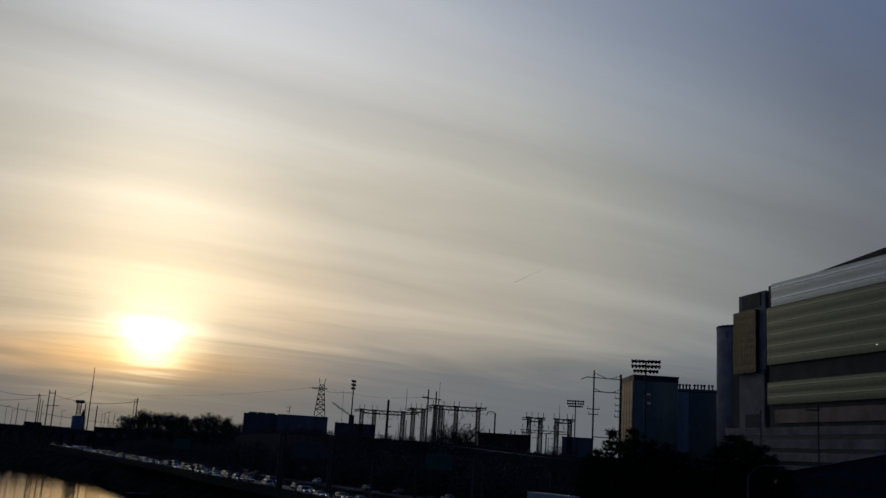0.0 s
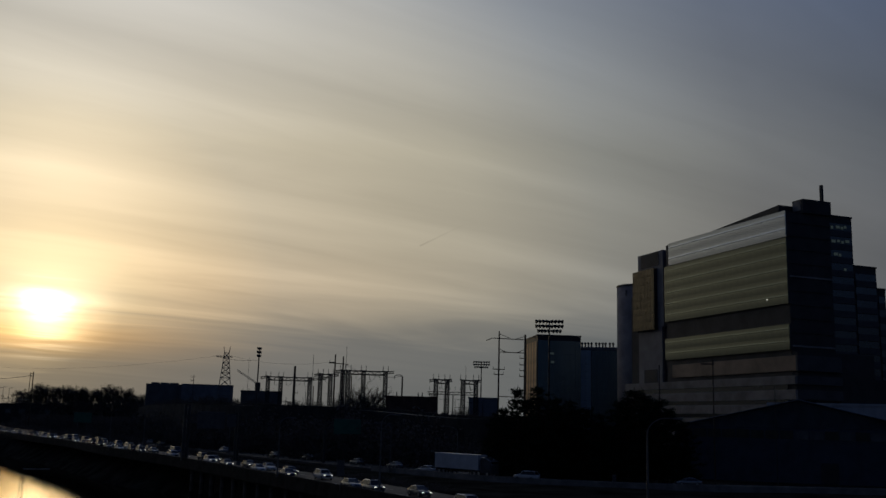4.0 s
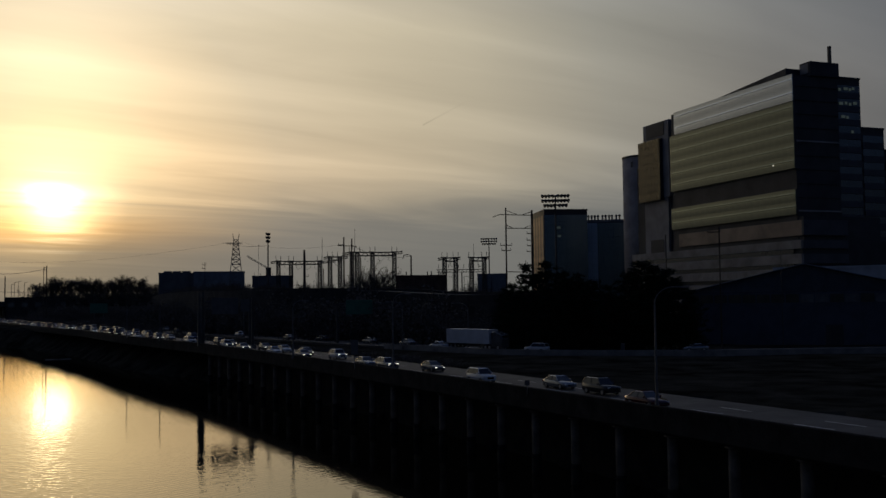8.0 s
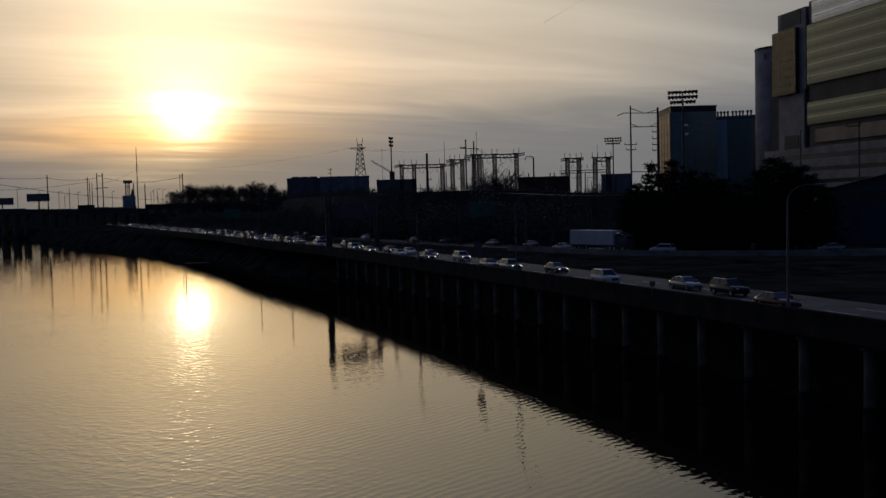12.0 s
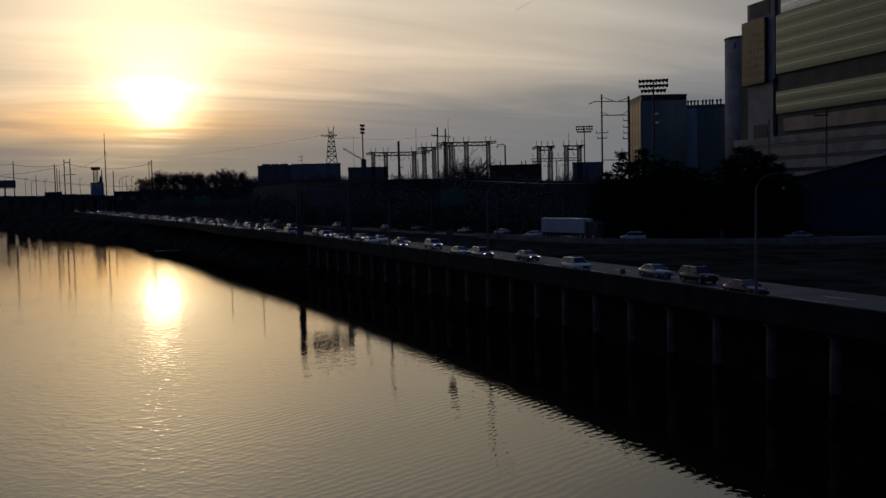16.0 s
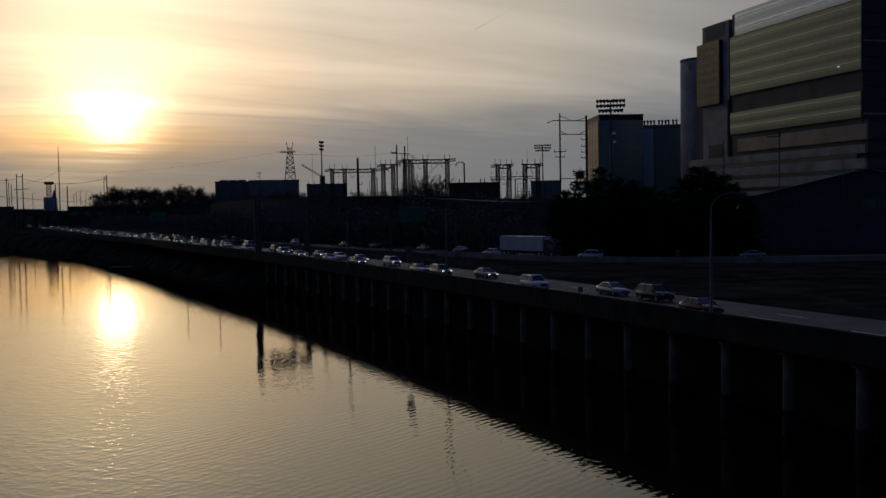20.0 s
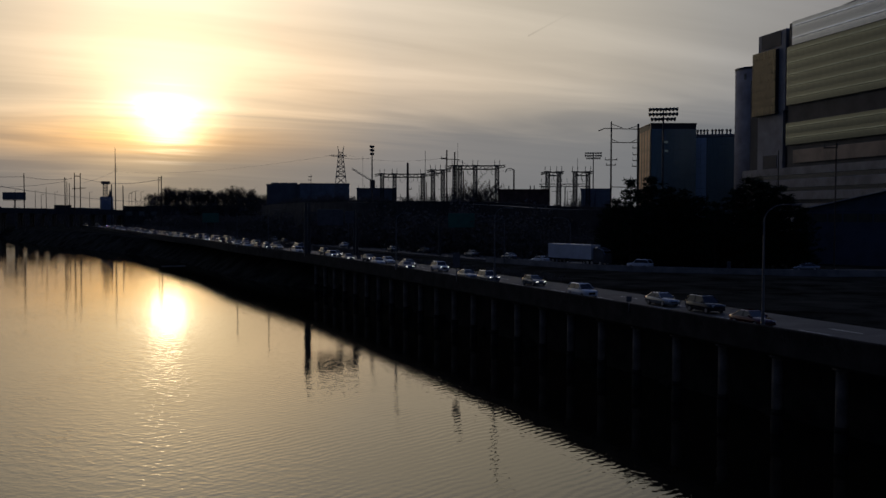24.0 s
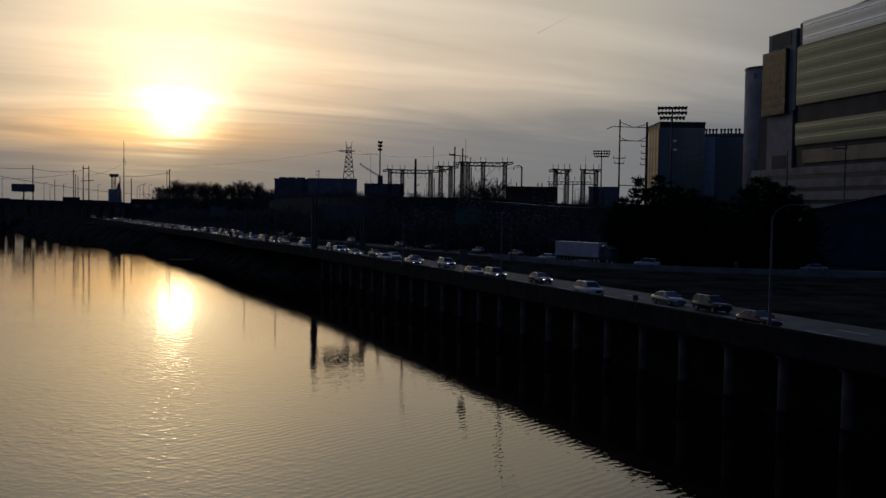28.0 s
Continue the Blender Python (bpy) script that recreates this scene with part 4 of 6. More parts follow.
# substation: gantries of lattice columns and girders
def gantry(az, dist, cols, top, arms, label):
    """cols: azimuths of the columns; top: elevation of the girder."""
    t = thing("substation_gantry", facing(az, dist, LAND), label, "gantry", "substation gantries")
    z = high(top, dist) - LAND
    xs = [dist * math.sin(radians(c - az)) for c in cols]
    for x in xs:
        part("column", lattice(B(), x, 0, 0, z, 1.5, 1.2, 0.19, 24), YARD, t)
        part("column_head", box(B(), x - 1.2, x + 1.2, -0.5, 0.5, z - 0.15, z + 0.25), YARD, t)
    for a, b in zip(xs, xs[1:]):
        truss(t, "girder", (a, 0, z - 1.25), (b, 0, z - 1.25), 1.2, 1.0, 0.19, max(2, int(abs(b - a) / 1.3)), YARD)
    for x0, x1 in arms:
        truss(t, "arm", (dist * math.sin(radians(x0 - az)), 0, z - 0.9), (dist * math.sin(radians(x1 - az)), 0, z - 0.4), 0.7, 0.6, 0.14, 3, YARD)
    for x in xs:
        for dx in (-0.9, 0.9):
            part("insulator", insulator(B(), x + dx, 0, z + 0.3, 1.7, 0.16), DARKSTEEL, t)
    for a, b in zip(xs, xs[1:]):
        n = max(1, int(abs(b - a) / 3.2))
        for j in range(n):
            x = a + (b - a) * (j + 0.6) / (n + 0.2)
            part("hanging_insulator", insulator(B(), x, 0.3, z - 2.6, 1.7, 0.13), DARKSTEEL, t)
            part("jumper", tube(B(), [(x, 0.3, z - 2.6), (x + 0.7, 0.3, z - 3.3), (x + 1.8, 0.3, z - 2.5), (x + 2.2, 0.3, z - 1.0)], 0.06, 4), DARKSTEEL, t, "looped jumper cable")
    return t, z


gantry(-1.4, 372, (-2.6, -1.86, -0.18), 2.36, [(-3.05, -2.6), (-0.18, 0.75)], "grey lattice steel substation gantry with low girders")
gantry(2.2, 355, (0.43, 1.02), 2.60, [(0.05, 0.43), (1.02, 1.5)], "grey lattice steel substation gantry with insulators")
gantry(3.0, 345, (1.72, 2.05, 2.95, 4.25), 2.86, [(1.3, 1.72), (4.25, 4.75)], "tall grey lattice substation gantry with long girders")
gantry(7.6, 335, (7.25, 7.92), 2.48, [(6.85, 7.25), (7.92, 8.2)], "paired lattice columns with a cross girder")
gantry(9.2, 335, (8.86, 9.62), 2.48, [(9.62, 9.95)], "paired lattice columns with a high girder")
bus = thing("substation_busbar", facing(8.4, 333, LAND), "horizontal lattice busbar frame between the columns", "busbar")
truss(bus, "girder", (-9.5, 0, high(1.62, 333) - LAND), (7.2, 0, high(1.62, 333) - LAND), 0.9, 0.9, 0.1, 12, YARD)
for i in range(10):
    part("insulator", insulator(B(), -8.8 + i * 1.75, 0, high(1.88, 333) - LAND, 1.3, 0.14), DARKSTEEL, bus)
for i in range(3):
    part("leg", rod(B(), (-8 + i * 7.3, 0, 0), (-8 + i * 7.3, 0, high(1.62, 333) - LAND), 0.2), YARD, bus)
# many small stands of bus and breaker gear in the yard
random.seed(5)
for i in range(34):
    az = random.choice((random.uniform(-2.8, 4.4), random.uniform(7.2, 10.2), random.uniform(0.2, 4.2)))
    dist = random.uniform(345, 395)
    hh = high(random.uniform(1.0, 1.75), dist) - LAND
    st = thing("switchgear_stand", facing(az, dist, LAND), "thin steel switchgear stand with an insulator", "switchgear", "switchgear stands")
    part("post", rod(B(), (0, 0, 0), (0, 0, hh - 1.5), 0.14, 0.11), YARD, st)
    part("insulator", insulator(B(), 0, 0, hh - 1.5, 1.5, 0.17), DARKSTEEL, st)
    if i % 3 == 0:
        part("crossbar", rod(B(), (-1.6, 0, hh - 1.6), (1.6, 0, hh - 1.6), 0.09), YARD, st)


def pole(az, dist, el, r, label, mt=None, arms=(), top_r=None, name="utility_pole"):
    """A plain pole; arms: (height below the top, half length, sag)."""
    t = thing(name, facing(az, dist, LAND), label, "pole", "poles")
    z = high(el, dist) - LAND
    part("shaft", rod(B(), (0, 0, -0.5), (0, 0, z), r, top_r or r * 0.7, 8), mt or WOODPOLE, t)
    for dz, half, off in arms:
        part("crossarm", rod(B(), (off - half, 0, z - dz), (off + half, 0, z - dz), 0.13, 0.13, 4), mt or WOODPOLE, t)
        for sx in (-1, 1):
            part("insulator", insulator(B(), off + sx * half * 0.92, 0, z - dz, 0.8, 0.12), DARKSTEEL, t)
    return t


pole(-1.08, 330, 3.02, 0.62, "thick dark wooden pole with a flared foot", arms=[(9.0, 0.9, 0.5)], top_r=0.35)
flare = bpy.data.objects["utility_pole"]
part("brace", rod(rod(B(), (-1.5, 0, 0), (0, 0, 18), 0.35, 0.3), (1.9, 0, 0), (0, 0, 19), 0.35, 0.3), WOODPOLE, flare, "raking timber brace")
pole(-0.03, 350, 3.75, 0.10, "thin grey steel lightning mast", STEEL, name="lightning_mast")
pole(1.90, 350, 4.25, 0.09, "thin grey steel lightning mast", STEEL, name="lightning_mast")
pole(9.0, 350, 3.3, 0.08, "thin grey steel lightning mast", STEEL, name="lightning_mast")
pole(-3.75, 400, 3.4, 0.08, "thin grey steel lightning mast", STEEL, name="lightning_mast")
hf = pole(1.25, 340, 3.78, 0.33, "dark wooden pole of an H-frame", arms=[(2.8, 1.0, -1.0)])
pole(1.72, 340, 3.68, 0.33, "dark wooden pole of an H-frame")
part("crossbar", rod(rod(B(), (-2.2, 0, high(3.28, 340) - LAND), (4.6, 0, high(3.22, 340) - LAND), 0.15), (0, 0, high(2.7, 340) - LAND), (2.8, 0, high(2.68, 340) - LAND), 0.1), WOODPOLE, hf)
bent = pole(5.25, 300, 2.62, 0.32, "dark wooden pole with a lamp arm")
part("lamp_arm", tube(B(), [(0, 0, high(2.62, 300) - LAND), (-0.9, 0, high(2.70, 300) - LAND), (-2.3, 0, high(2.66, 300) - LAND), (-2.6, 0, high(2.45, 300) - LAND)], 0.14), DARKSTEEL, bent)
pole(2.25, 330, 2.55, 0.24, "plain dark wooden utility pole")
pole(0.05, 380, 1.9, 0.22, "plain dark wooden utility pole")
pole(-6.81, 505, 2.31, 0.16, "thin roof pole with short arms", DARKSTEEL, arms=[(1.2, 1.0, -0.4), (3.0, 0.8, -0.6)])
pole(23.28, 200, 3.97, 0.17, "tall dark wooden pole before the hospital", arms=[(1.0, 1.3, -1.0)])
pole(20.28, 205, 3.60, 0.15, "tall dark wooden pole behind the pines")
pole(26.6, 213, 2.6, 0.10, "slim pole beside the sports hall", DARKSTEEL)
pole(9.35, 260, 1.2, 0.12, "slim dark steel pole", DARKSTEEL)
# paired tall poles with crossed arms
ha = pole(10.95, 300, 5.42, 0.30, "tall wooden pole of a paired line structure", arms=[(11.8, 1.9, 0.0), (13.4, 1.5, 0.0)])
pole(12.5, 290, 5.25, 0.42, "tall leaning wooden pole of a paired line structure", arms=[(7.1, 0.8, -0.8), (9.1, 0.8, -0.8), (10.8, 0.8, -0.8), (12.5, 0.9, -0.8), (16.5, 0.8, -0.8)])
z1, z2 = high(5.0, 300) - LAND, high(4.2, 300) - LAND
part("crossbar", tube(B(), [(-4.0, 0, z1 - 0.7), (-2.0, 0, z1 + 0.1), (0, 0, z1), (8.3, 0, z1 - 0.3)], 0.14), WOODPOLE, ha)
part("crossbar", tube(B(), [(0, 0, z2), (8.2, 0, z2 - 0.2)], 0.14), WOODPOLE, ha)
part("crossbar", tube(B(), [(0, 0, high(1.6, 300) - LAND), (8.0, 0, high(1.55, 300) - LAND)], 0.14), WOODPOLE, ha)

top = high(5.42, 300) - LAND
for a, b in (((0, top - 0.8), (3.4, z1 + 0.1)), ((8.2, top - 1.4), (4.8, z1 - 0.2)), ((0, z2 + 1.0), (2.4, z2 - 0.1)), ((8.2, z2 + 1.1), (5.6, z2 - 0.2))):
    part("knee_brace", rod(B(), (a[0], 0, a[1]), (b[0], 0, b[1]), 0.10, 0.10, 5), WOODPOLE, ha)

# lattice pylon
D = 460
zt = high(4.0, D) - LAND
pylon = thing("transmission_pylon", facing(-5.05, D, LAND), "grey lattice steel transmission pylon", "pylon")
part("leg_frame", lattice(B(), 0, 0, 0, zt * 0.66, 10.0, 4.4, 0.17, 7), STEEL, pylon, "wide lattice lower body")
part("upper_frame", lattice(B(), 0, 0, zt * 0.66, zt * 0.93, 4.4, 2.0, 0.15, 5), STEEL, pylon)
for sx in (-1, 1):
    part("horn", rod(B(), (sx * 1.0, 0, zt * 0.93), (sx * 1.5, 0, zt), 0.18, 0.1, 4), STEEL, pylon)
truss(pylon, "crossarm", (-4.6, 0, zt * 0.885), (2.8, 0, zt * 0.885), 0.5, 0.7, 0.09, 5, STEEL)

# stadium lights
def floodlight(az, dist, el0, el1, rows, cols, turn, label, r=0.32):
    t = thing("floodlight_mast", facing(az, dist, LAND), label, "floodlight", "stadium floodlights")
    z0, z1 = high(el0, dist) - LAND, high(el1, dist) - LAND
    part("mast", rod(B(), (0, 0, -0.5), (0, 0, z1), 0.42, 0.22, 8), DARKSTEEL, t)
    w = cols[1]
    for i in range(rows):
        z = z0 + (z1 - z0) * i / max(1, rows - 1)
        half = w / 2 * (0.85 if i == 0 else 1)
        a, b = Vector((-half * math.cos(turn), -half * math.sin(turn), z)), Vector((half * math.cos(turn), half * math.sin(turn), z))
        part("rail", rod(B(), a, b, 0.09, 0.09, 4), DARKSTEEL, t)
        n = cols[0] - (1 if i == 0 else 0)
        for j in range(n):
            p = a.lerp(b, (j + 0.5) / n)
            s = -1 if j < n / 2 else 1
            bm = B()
            rod(bm, p + Vector((0.42 * s, -0.2, -0.12)), p + Vector((-0.10 * s, 0, 0.0)), r, r * 0.62, 10)
            rod(bm, p + Vector((-0.10 * s, 0, 0.0)), p + Vector((-0.48 * s, 0.1, 0.10)), r * 0.55, r * 0.4, 8)
            part("lamp_head", bm, DARKSTEEL, t)
    return t


floodlight(13.92, 300, 5.50, 6.06, 3, (8, 8.6), 0.0, "tall stadium floodlight mast with three rows of lamps", 0.66)
floodlight(9.92, 480, 3.28, 3.58, 3, (7, 8.2), 0.0, "stadium floodlight mast with three lamp rows", 0.55)
floodlight(-3.2, 420, 3.55, 3.98, 3, (4, 3.4), 1.25, "stadium floodlight mast with close-set lamp rows", 0.6)
crane = thing("crane_jib", facing(-4.0, 470, LAND), "low crane with a slender lattice jib", "crane")
truss(crane, "jib", (-3.2, 0, high(2.62, 470) - LAND), (6.5, 0, high(1.9, 470) - LAND), 0.7, 0.7, 0.1, 7, STEEL)
part("cab", box(B(), 5.5, 8.0, -1, 1, 0, high(1.9, 470) - LAND + 0.8, 0.1), DARKSTEEL, crane)

# ---- far left: bridge, masts, works ----
BRD = 830
bridge = thing("river_bridge", pose(0, 0, 0), "long dark steel girder bridge across the river", "bridge")
pA, pB = polar(-31, BRD + 40, 0), polar(-15.2, BRD - 40, 0)
ddir = (pB - pA)
blen = ddir.length
bang = math.degrees(math.atan2(ddir.y, ddir.x))
bridge.matrix_world = pose(pA.x, pA.y, 1.6, 0, 1.0, bang)
GIRD = mat("dark_girder_paint", (0.03, 0.034, 0.04), 0.6, var=0.3, scale=0.2)
part("deck", box(B(), 0, blen, -6, 6, 21.2, 21.9), GIRD, bridge)
part("girder", box(B(), 0, blen, -6.3, -5.7, 18.9, 21.9), GIRD, bridge)
part("girder", box(B(), 0, blen, 5.7, 6.3, 18.9, 21.9), GIRD, bridge)
part("railing", box(B(), 0, blen, -6.4, -6.2, 21.9, 23.0), GIRD, bridge)
for i in range(int(blen / 9.5)):
    bm = B()
    for yy in (-5, 0, 5):
        box(bm, i * 9.5 + 3 + (i * 7 % 4), i * 9.5 + 4.5 + (i * 7 % 4) + (i % 3) * 0.5, yy - 1, yy + 1, -3, 18.9)
    box(bm, i * 9.5 + 2.6 + (i * 7 % 4), i * 9.5 + 5.6 + (i * 7 % 4), -6.5, 6.5, 17.9, 18.95)
    part("pier", bm, STAINED, bridge, "stained concrete pier")

# wooded far bank under and beyond the bridge, and low roofs on the skyline
roofs = [(-22.9, 2000, 3.0, 0.26), (-20.6, 2080, 0.9, 0.56), (-20.0, 2150, 1.2, 0.42), (-18.9, 2120, 2.0, 0.40), (-16.1, 760, 2.6, 0.52), (-14.9, 800, 1.0, 0.5), (-24.5, 2000, 1.6, 0.45), (-21.4, 2150, 1.6, 0.32)]
for i, (az, dist, wdeg, el) in enumerate(roofs):
    w = dist * radians(wdeg)
    hb = high(el - 0.12, dist) - LAND
    bl = block("works_building", facing(az, dist, LAND), w, 25, hb - 0.6, (WARE2, STONE, STONE)[i % 3],
               ("low dark industrial shed", "dark stone works building", "sooty brick works building")[i % 3] + " on the far bank", "building")
    for k in range(max(2, int(w / 9))):
        part("window", box(B(), -w / 2 + 2 + k * 9, -w / 2 + 6 + k * 9, -0.1, 0, hb * 0.55, hb * 0.75), TBLUE, bl)
sil = thing("cement_silo", facing(-18.3, 880, LAND), "grey silo with a headframe and pipes", "silo")
part("drum", rod(B(), (0, 0, 0), (0, 0, high(0.92, 880) - LAND), 5.5, 5.5, 16), WARE, sil, "blue-grey silo drum", True)
part("headframe", lattice(B(), -1.0, 0, high(0.9, 880) - LAND, high(1.62, 880) - LAND, 3.4, 3.4, 0.3, 4), DARKSTEEL, sil)
part("head_cap", box(B(), -4.4, 3.0, -2, 2, high(1.62, 880) - LAND, high(1.78, 880) - LAND), DARKSTEEL, sil)
part("cone", rod(B(), (3.0, 0, high(0.9, 880) - LAND), (3.0, 0, high(1.3, 880) - LAND), 2.0, 0.3, 10), DARKSTEEL, sil)
pole(-17.82, 825, 3.66, 0.55, "tall slender radio mast", DARKSTEEL, top_r=0.22, name="radio_mast", arms=[(17, 1.2, 0.4), (19, 0.9, 0.5), (15.5, 0.8, 0.3)])
pole(-17.42, 800, 1.55, 0.5, "dark steel chimney pole", DARKSTEEL)
pole(-18.03, 820, 1.62, 0.55, "dark steel chimney pole", DARKSTEEL)
h1 = pole(-19.98, 640, 2.22, 0.38, "wooden pole of a tall H-frame")
pole(-19.68, 640, 2.23, 0.38, "wooden pole of a tall H-frame")
part("crossbar", rod(rod(B(), (0, 0, high(2.05, 640) - LAND), (3.4, 0, high(2.05, 640) - LAND), 0.25), (-1.5, 0, high(1.35, 640) - LAND), (6.5, 0, high(1.4, 640) - LAND), 0.22), WOODPOLE, h1)
pole(-22.56, 620, 2.15, 0.36, "dark wooden pole by the billboard")
pole(-20.48, 680, 1.98, 0.38, "dark wooden line pole", arms=[(1.5, 1.2, 0)])
pole(-20.38, 700, 1.75, 0.3, "dark wooden line pole")
pole(-20.25, 720, 1.65, 0.3, "dark wooden line pole")
pole(-21.45, 700, 1.4, 0.26, "dark wooden line pole")
pole(-15.33, 560, 2.13, 0.34, "wooden line pole with steep stays", arms=[(1.0, 0.9, -0.6), (2.5, 0.8, -0.6)])
pole(-15.48, 575, 2.05, 0.22, "wooden line pole with steep stays")
for az, el in ((-16.95, 1.2), (-16.75, 1.25), (-16.45, 1.2), (-22.0, 1.2), (-21.7, 1.0), (-23.0, 1.3), (-19.2, 1.15), (-14.9, 1.0), (-21.0, 1.15), (-24.1, 1.4), (-17.1, 1.1)):
    lp = pole(az, 770, el, 0.2, "small street lamp on the far bridge approach", DARKSTEEL, name="street_lamp")
    part("lamp_arm", rod(B(), (0, 0, high(el, 770) - LAND), (2.2, 0, high(el, 770) - LAND + 0.3), 0.15), DARKSTEEL, lp)


def billboard(az, dist, wdeg, e0, e1):
    w = dist * radians(wdeg)
    t = thing("billboard", facing(az, dist, LAND), "dark back of a billboard on a steel post", "billboard", "billboards")
    z0, z1 = high(e0, dist) - LAND, high(e1, dist) - LAND
    part("panel", box(B(), -w / 2, w / 2, -0.4, 0.4, z0, z1, 0.08), WARE2, t)
    part("post", rod(B(), (0.5, 0.2, 0), (0.5, 0.2, z0), 0.5, 0.5, 8), DARKSTEEL, t)
    part("catwalk", box(B(), -w / 2 + 0.5, w / 2 - 0.5, -1.2, -0.4, z0 - 0.5, z0 - 0.3), DARKSTEEL, t)


billboard(-23.06, 850, 1.16, 0.70, 1.12)
billboard(-24.9, 860, 1.2, 0.55, 0.92)


def wire(a, b, sag, r, label="thin dark overhead line"):
    """A hanging cable between two (azimuth, distance, elevation) places."""
    pa, pb = polar(a[0], a[1], high(a[2], a[1])), polar(b[0], b[1], high(b[2], b[1]))
    pts = [pa.lerp(pb, i / 14) - Vector((0, 0, sag * 4 * (i / 14) * (1 - i / 14))) for i in range(15)]
    single("overhead_line", tube(B(), pts, r, 4), DARKSTEEL, label, "cable", "overhead lines")


wire((-26, 640, 2.1), (-22.56, 620, 1.98), 1.0, 0.10)
wire((-22.56, 620, 1.98), (-19.98, 640, 1.95), 1.5, 0.10)
wire((-19.68, 640, 1.95), (-15.33, 560, 1.95), 3.0, 0.10)
wire((-26, 420, 1.85), (-15.33, 560, 0.62), 2.2, 0.10, "sagging dark cable over the river")
wire((-26, 620, 1.4), (-20.48, 680, 1.75), 2.0, 0.09)
wire((-19.9, 640, 1.6), (-17.82, 825, 2.4), 1.5, 0.09)
wire((-17.82, 825, 2.35), (-5.5, 460, 3.45), 4.0, 0.035)
wire((-5.8, 460, 3.45), (-3.2, 420, 3.3), 1.0, 0.06)
wire((-4.6, 460, 3.45), (1.25, 340, 3.35), 2.0, 0.035)
wire((1.72, 340, 3.3), (5.25, 300, 2.62), 2.0, 0.06)


# ---- trees ----
def grow(bm, tw, p, d, length, r, depth, spread, rnd):
    """A limb that forks; the last ones carry sprays of fine twigs."""
    q = p + d * length
    mid = p.lerp(q, 0.5) + Vector((rnd.uniform(-1, 1), rnd.uniform(-1, 1), rnd.uniform(-0.4, 0.6))) * length * 0.08
    rod(bm, p, mid, r, r * 0.85, 5 if depth > 1 else 3)
    rod(bm, mid, q, r * 0.85, r * 0.68, 5 if depth > 1 else 3)
    if depth == 0:
        for i in range(7):
            e = (d + Vector((rnd.gauss(0, 0.75), rnd.gauss(0, 0.75), rnd.gauss(0.05, 0.6)))).normalized()
            b0 = p.lerp(q, rnd.uniform(0.2, 1.0))
            s = e.cross(Vector((rnd.gauss(0, 1), rnd.gauss(0, 1), rnd.gauss(0, 1)))).normalized() * 0.03
            tip = b0 + e * length * rnd.uniform(0.35, 0.75)
            tw.faces.new([tw.verts.new(b0 - s), tw.verts.new(b0 + s), tw.verts.new(tip)])
            for j in range(2):
                m2 = b0.lerp(tip, rnd.uniform(0.3, 0.8))
                e2 = (e + Vector((rnd.gauss(0, 0.8), rnd.gauss(0, 0.8), rnd.gauss(0, 0.7)))).normalized()
                tw.faces.new([tw.verts.new(m2 - s * 0.8), tw.verts.new(m2 + s * 0.8), tw.verts.new(m2 + e2 * length * rnd.uniform(0.2, 0.5))])
        return
    n = 3
    for i in range(n + 1):
        a = 2 * math.pi * (i + rnd.random() * 0.7) / (n + 1)
        side = Vector((math.cos(a), math.sin(a), 0))
        e = (d * rnd.uniform(0.7, 1.1) + side * spread * rnd.uniform(0.6, 1.2) + Vector((0, 0, 0.22))).normalized()
        grow(bm, tw, q if i == 0 else p.lerp(q, rnd.uniform(0.45, 0.95)), e, length * rnd.uniform(0.62, 0.86), r * 0.58, depth - 1, spread, rnd)


def bare_tree(m, height, seed, label, spread=0.75, depth=4, group="bare trees", bole=0.25):
    rnd = random.Random(seed)
    t = thing("bare_tree", m, label, "tree", group)
    bm, tw = B(), B()
    grow(bm, tw, Vector((0, 0, -0.5)), Vector((rnd.uniform(-0.05, 0.05), 0, 1)).normalized(), height * bole, height * 0.019, depth, spread, rnd)
    part("trunk", bm, BARK, t)
    tagged(part("crown", tw, TWIG, t, "spray of bare twigs"), kind="stuff")
    return t


def shrub(m, height, width, seed, label):
    """A thicket: many thin stems with twigs and dead leaves."""
    rnd = random.Random(seed)
    t = thing("thicket", m, label, "shrub", "thickets")
    bm, tw = B(), B()
    for i in range(26):
        x, y = rnd.gauss(0, width * 0.27), rnd.gauss(0, width * 0.22)
        hh = height * rnd.uniform(0.45, 1.0) * max(0.35, 1 - (abs(x) / width) ** 2 * 1.6)
        top = Vector((x * 1.25 + rnd.gauss(0, 0.5), y * 1.2, hh))
        rod(bm, (x, y, -0.4), top, 0.08, 0.02, 4)
        for j in range(34):
            f = rnd.uniform(0.12, 1.0)
            p = Vector((x, y, 0)).lerp(top, f) + Vector((rnd.gauss(0, 0.5), rnd.gauss(0, 0.5), rnd.gauss(0, 0.3))) * (0.5 + height * 0.06)
            e = Vector((rnd.gauss(0, 1), rnd.gauss(0, 1), rnd.gauss(0.5, 0.8))).normalized() * rnd.uniform(0.4, 0.9) * (0.4 + height * 0.05)
            s = e.cross(Vector((rnd.gauss(0, 1), rnd.gauss(0, 1), rnd.gauss(0, 1)))).normalized() * rnd.uniform(0.08, 0.28)
            tw.faces.new([tw.verts.new(p - s), tw.verts.new(p + s), tw.verts.new(p + e)])
    tagged(part("brushwood", bm, BARK, t), kind="stuff")
    tagged(part("foliage", tw, TWIG, t, "brown tangle of twigs and dead leaves"), kind="stuff")
    return t


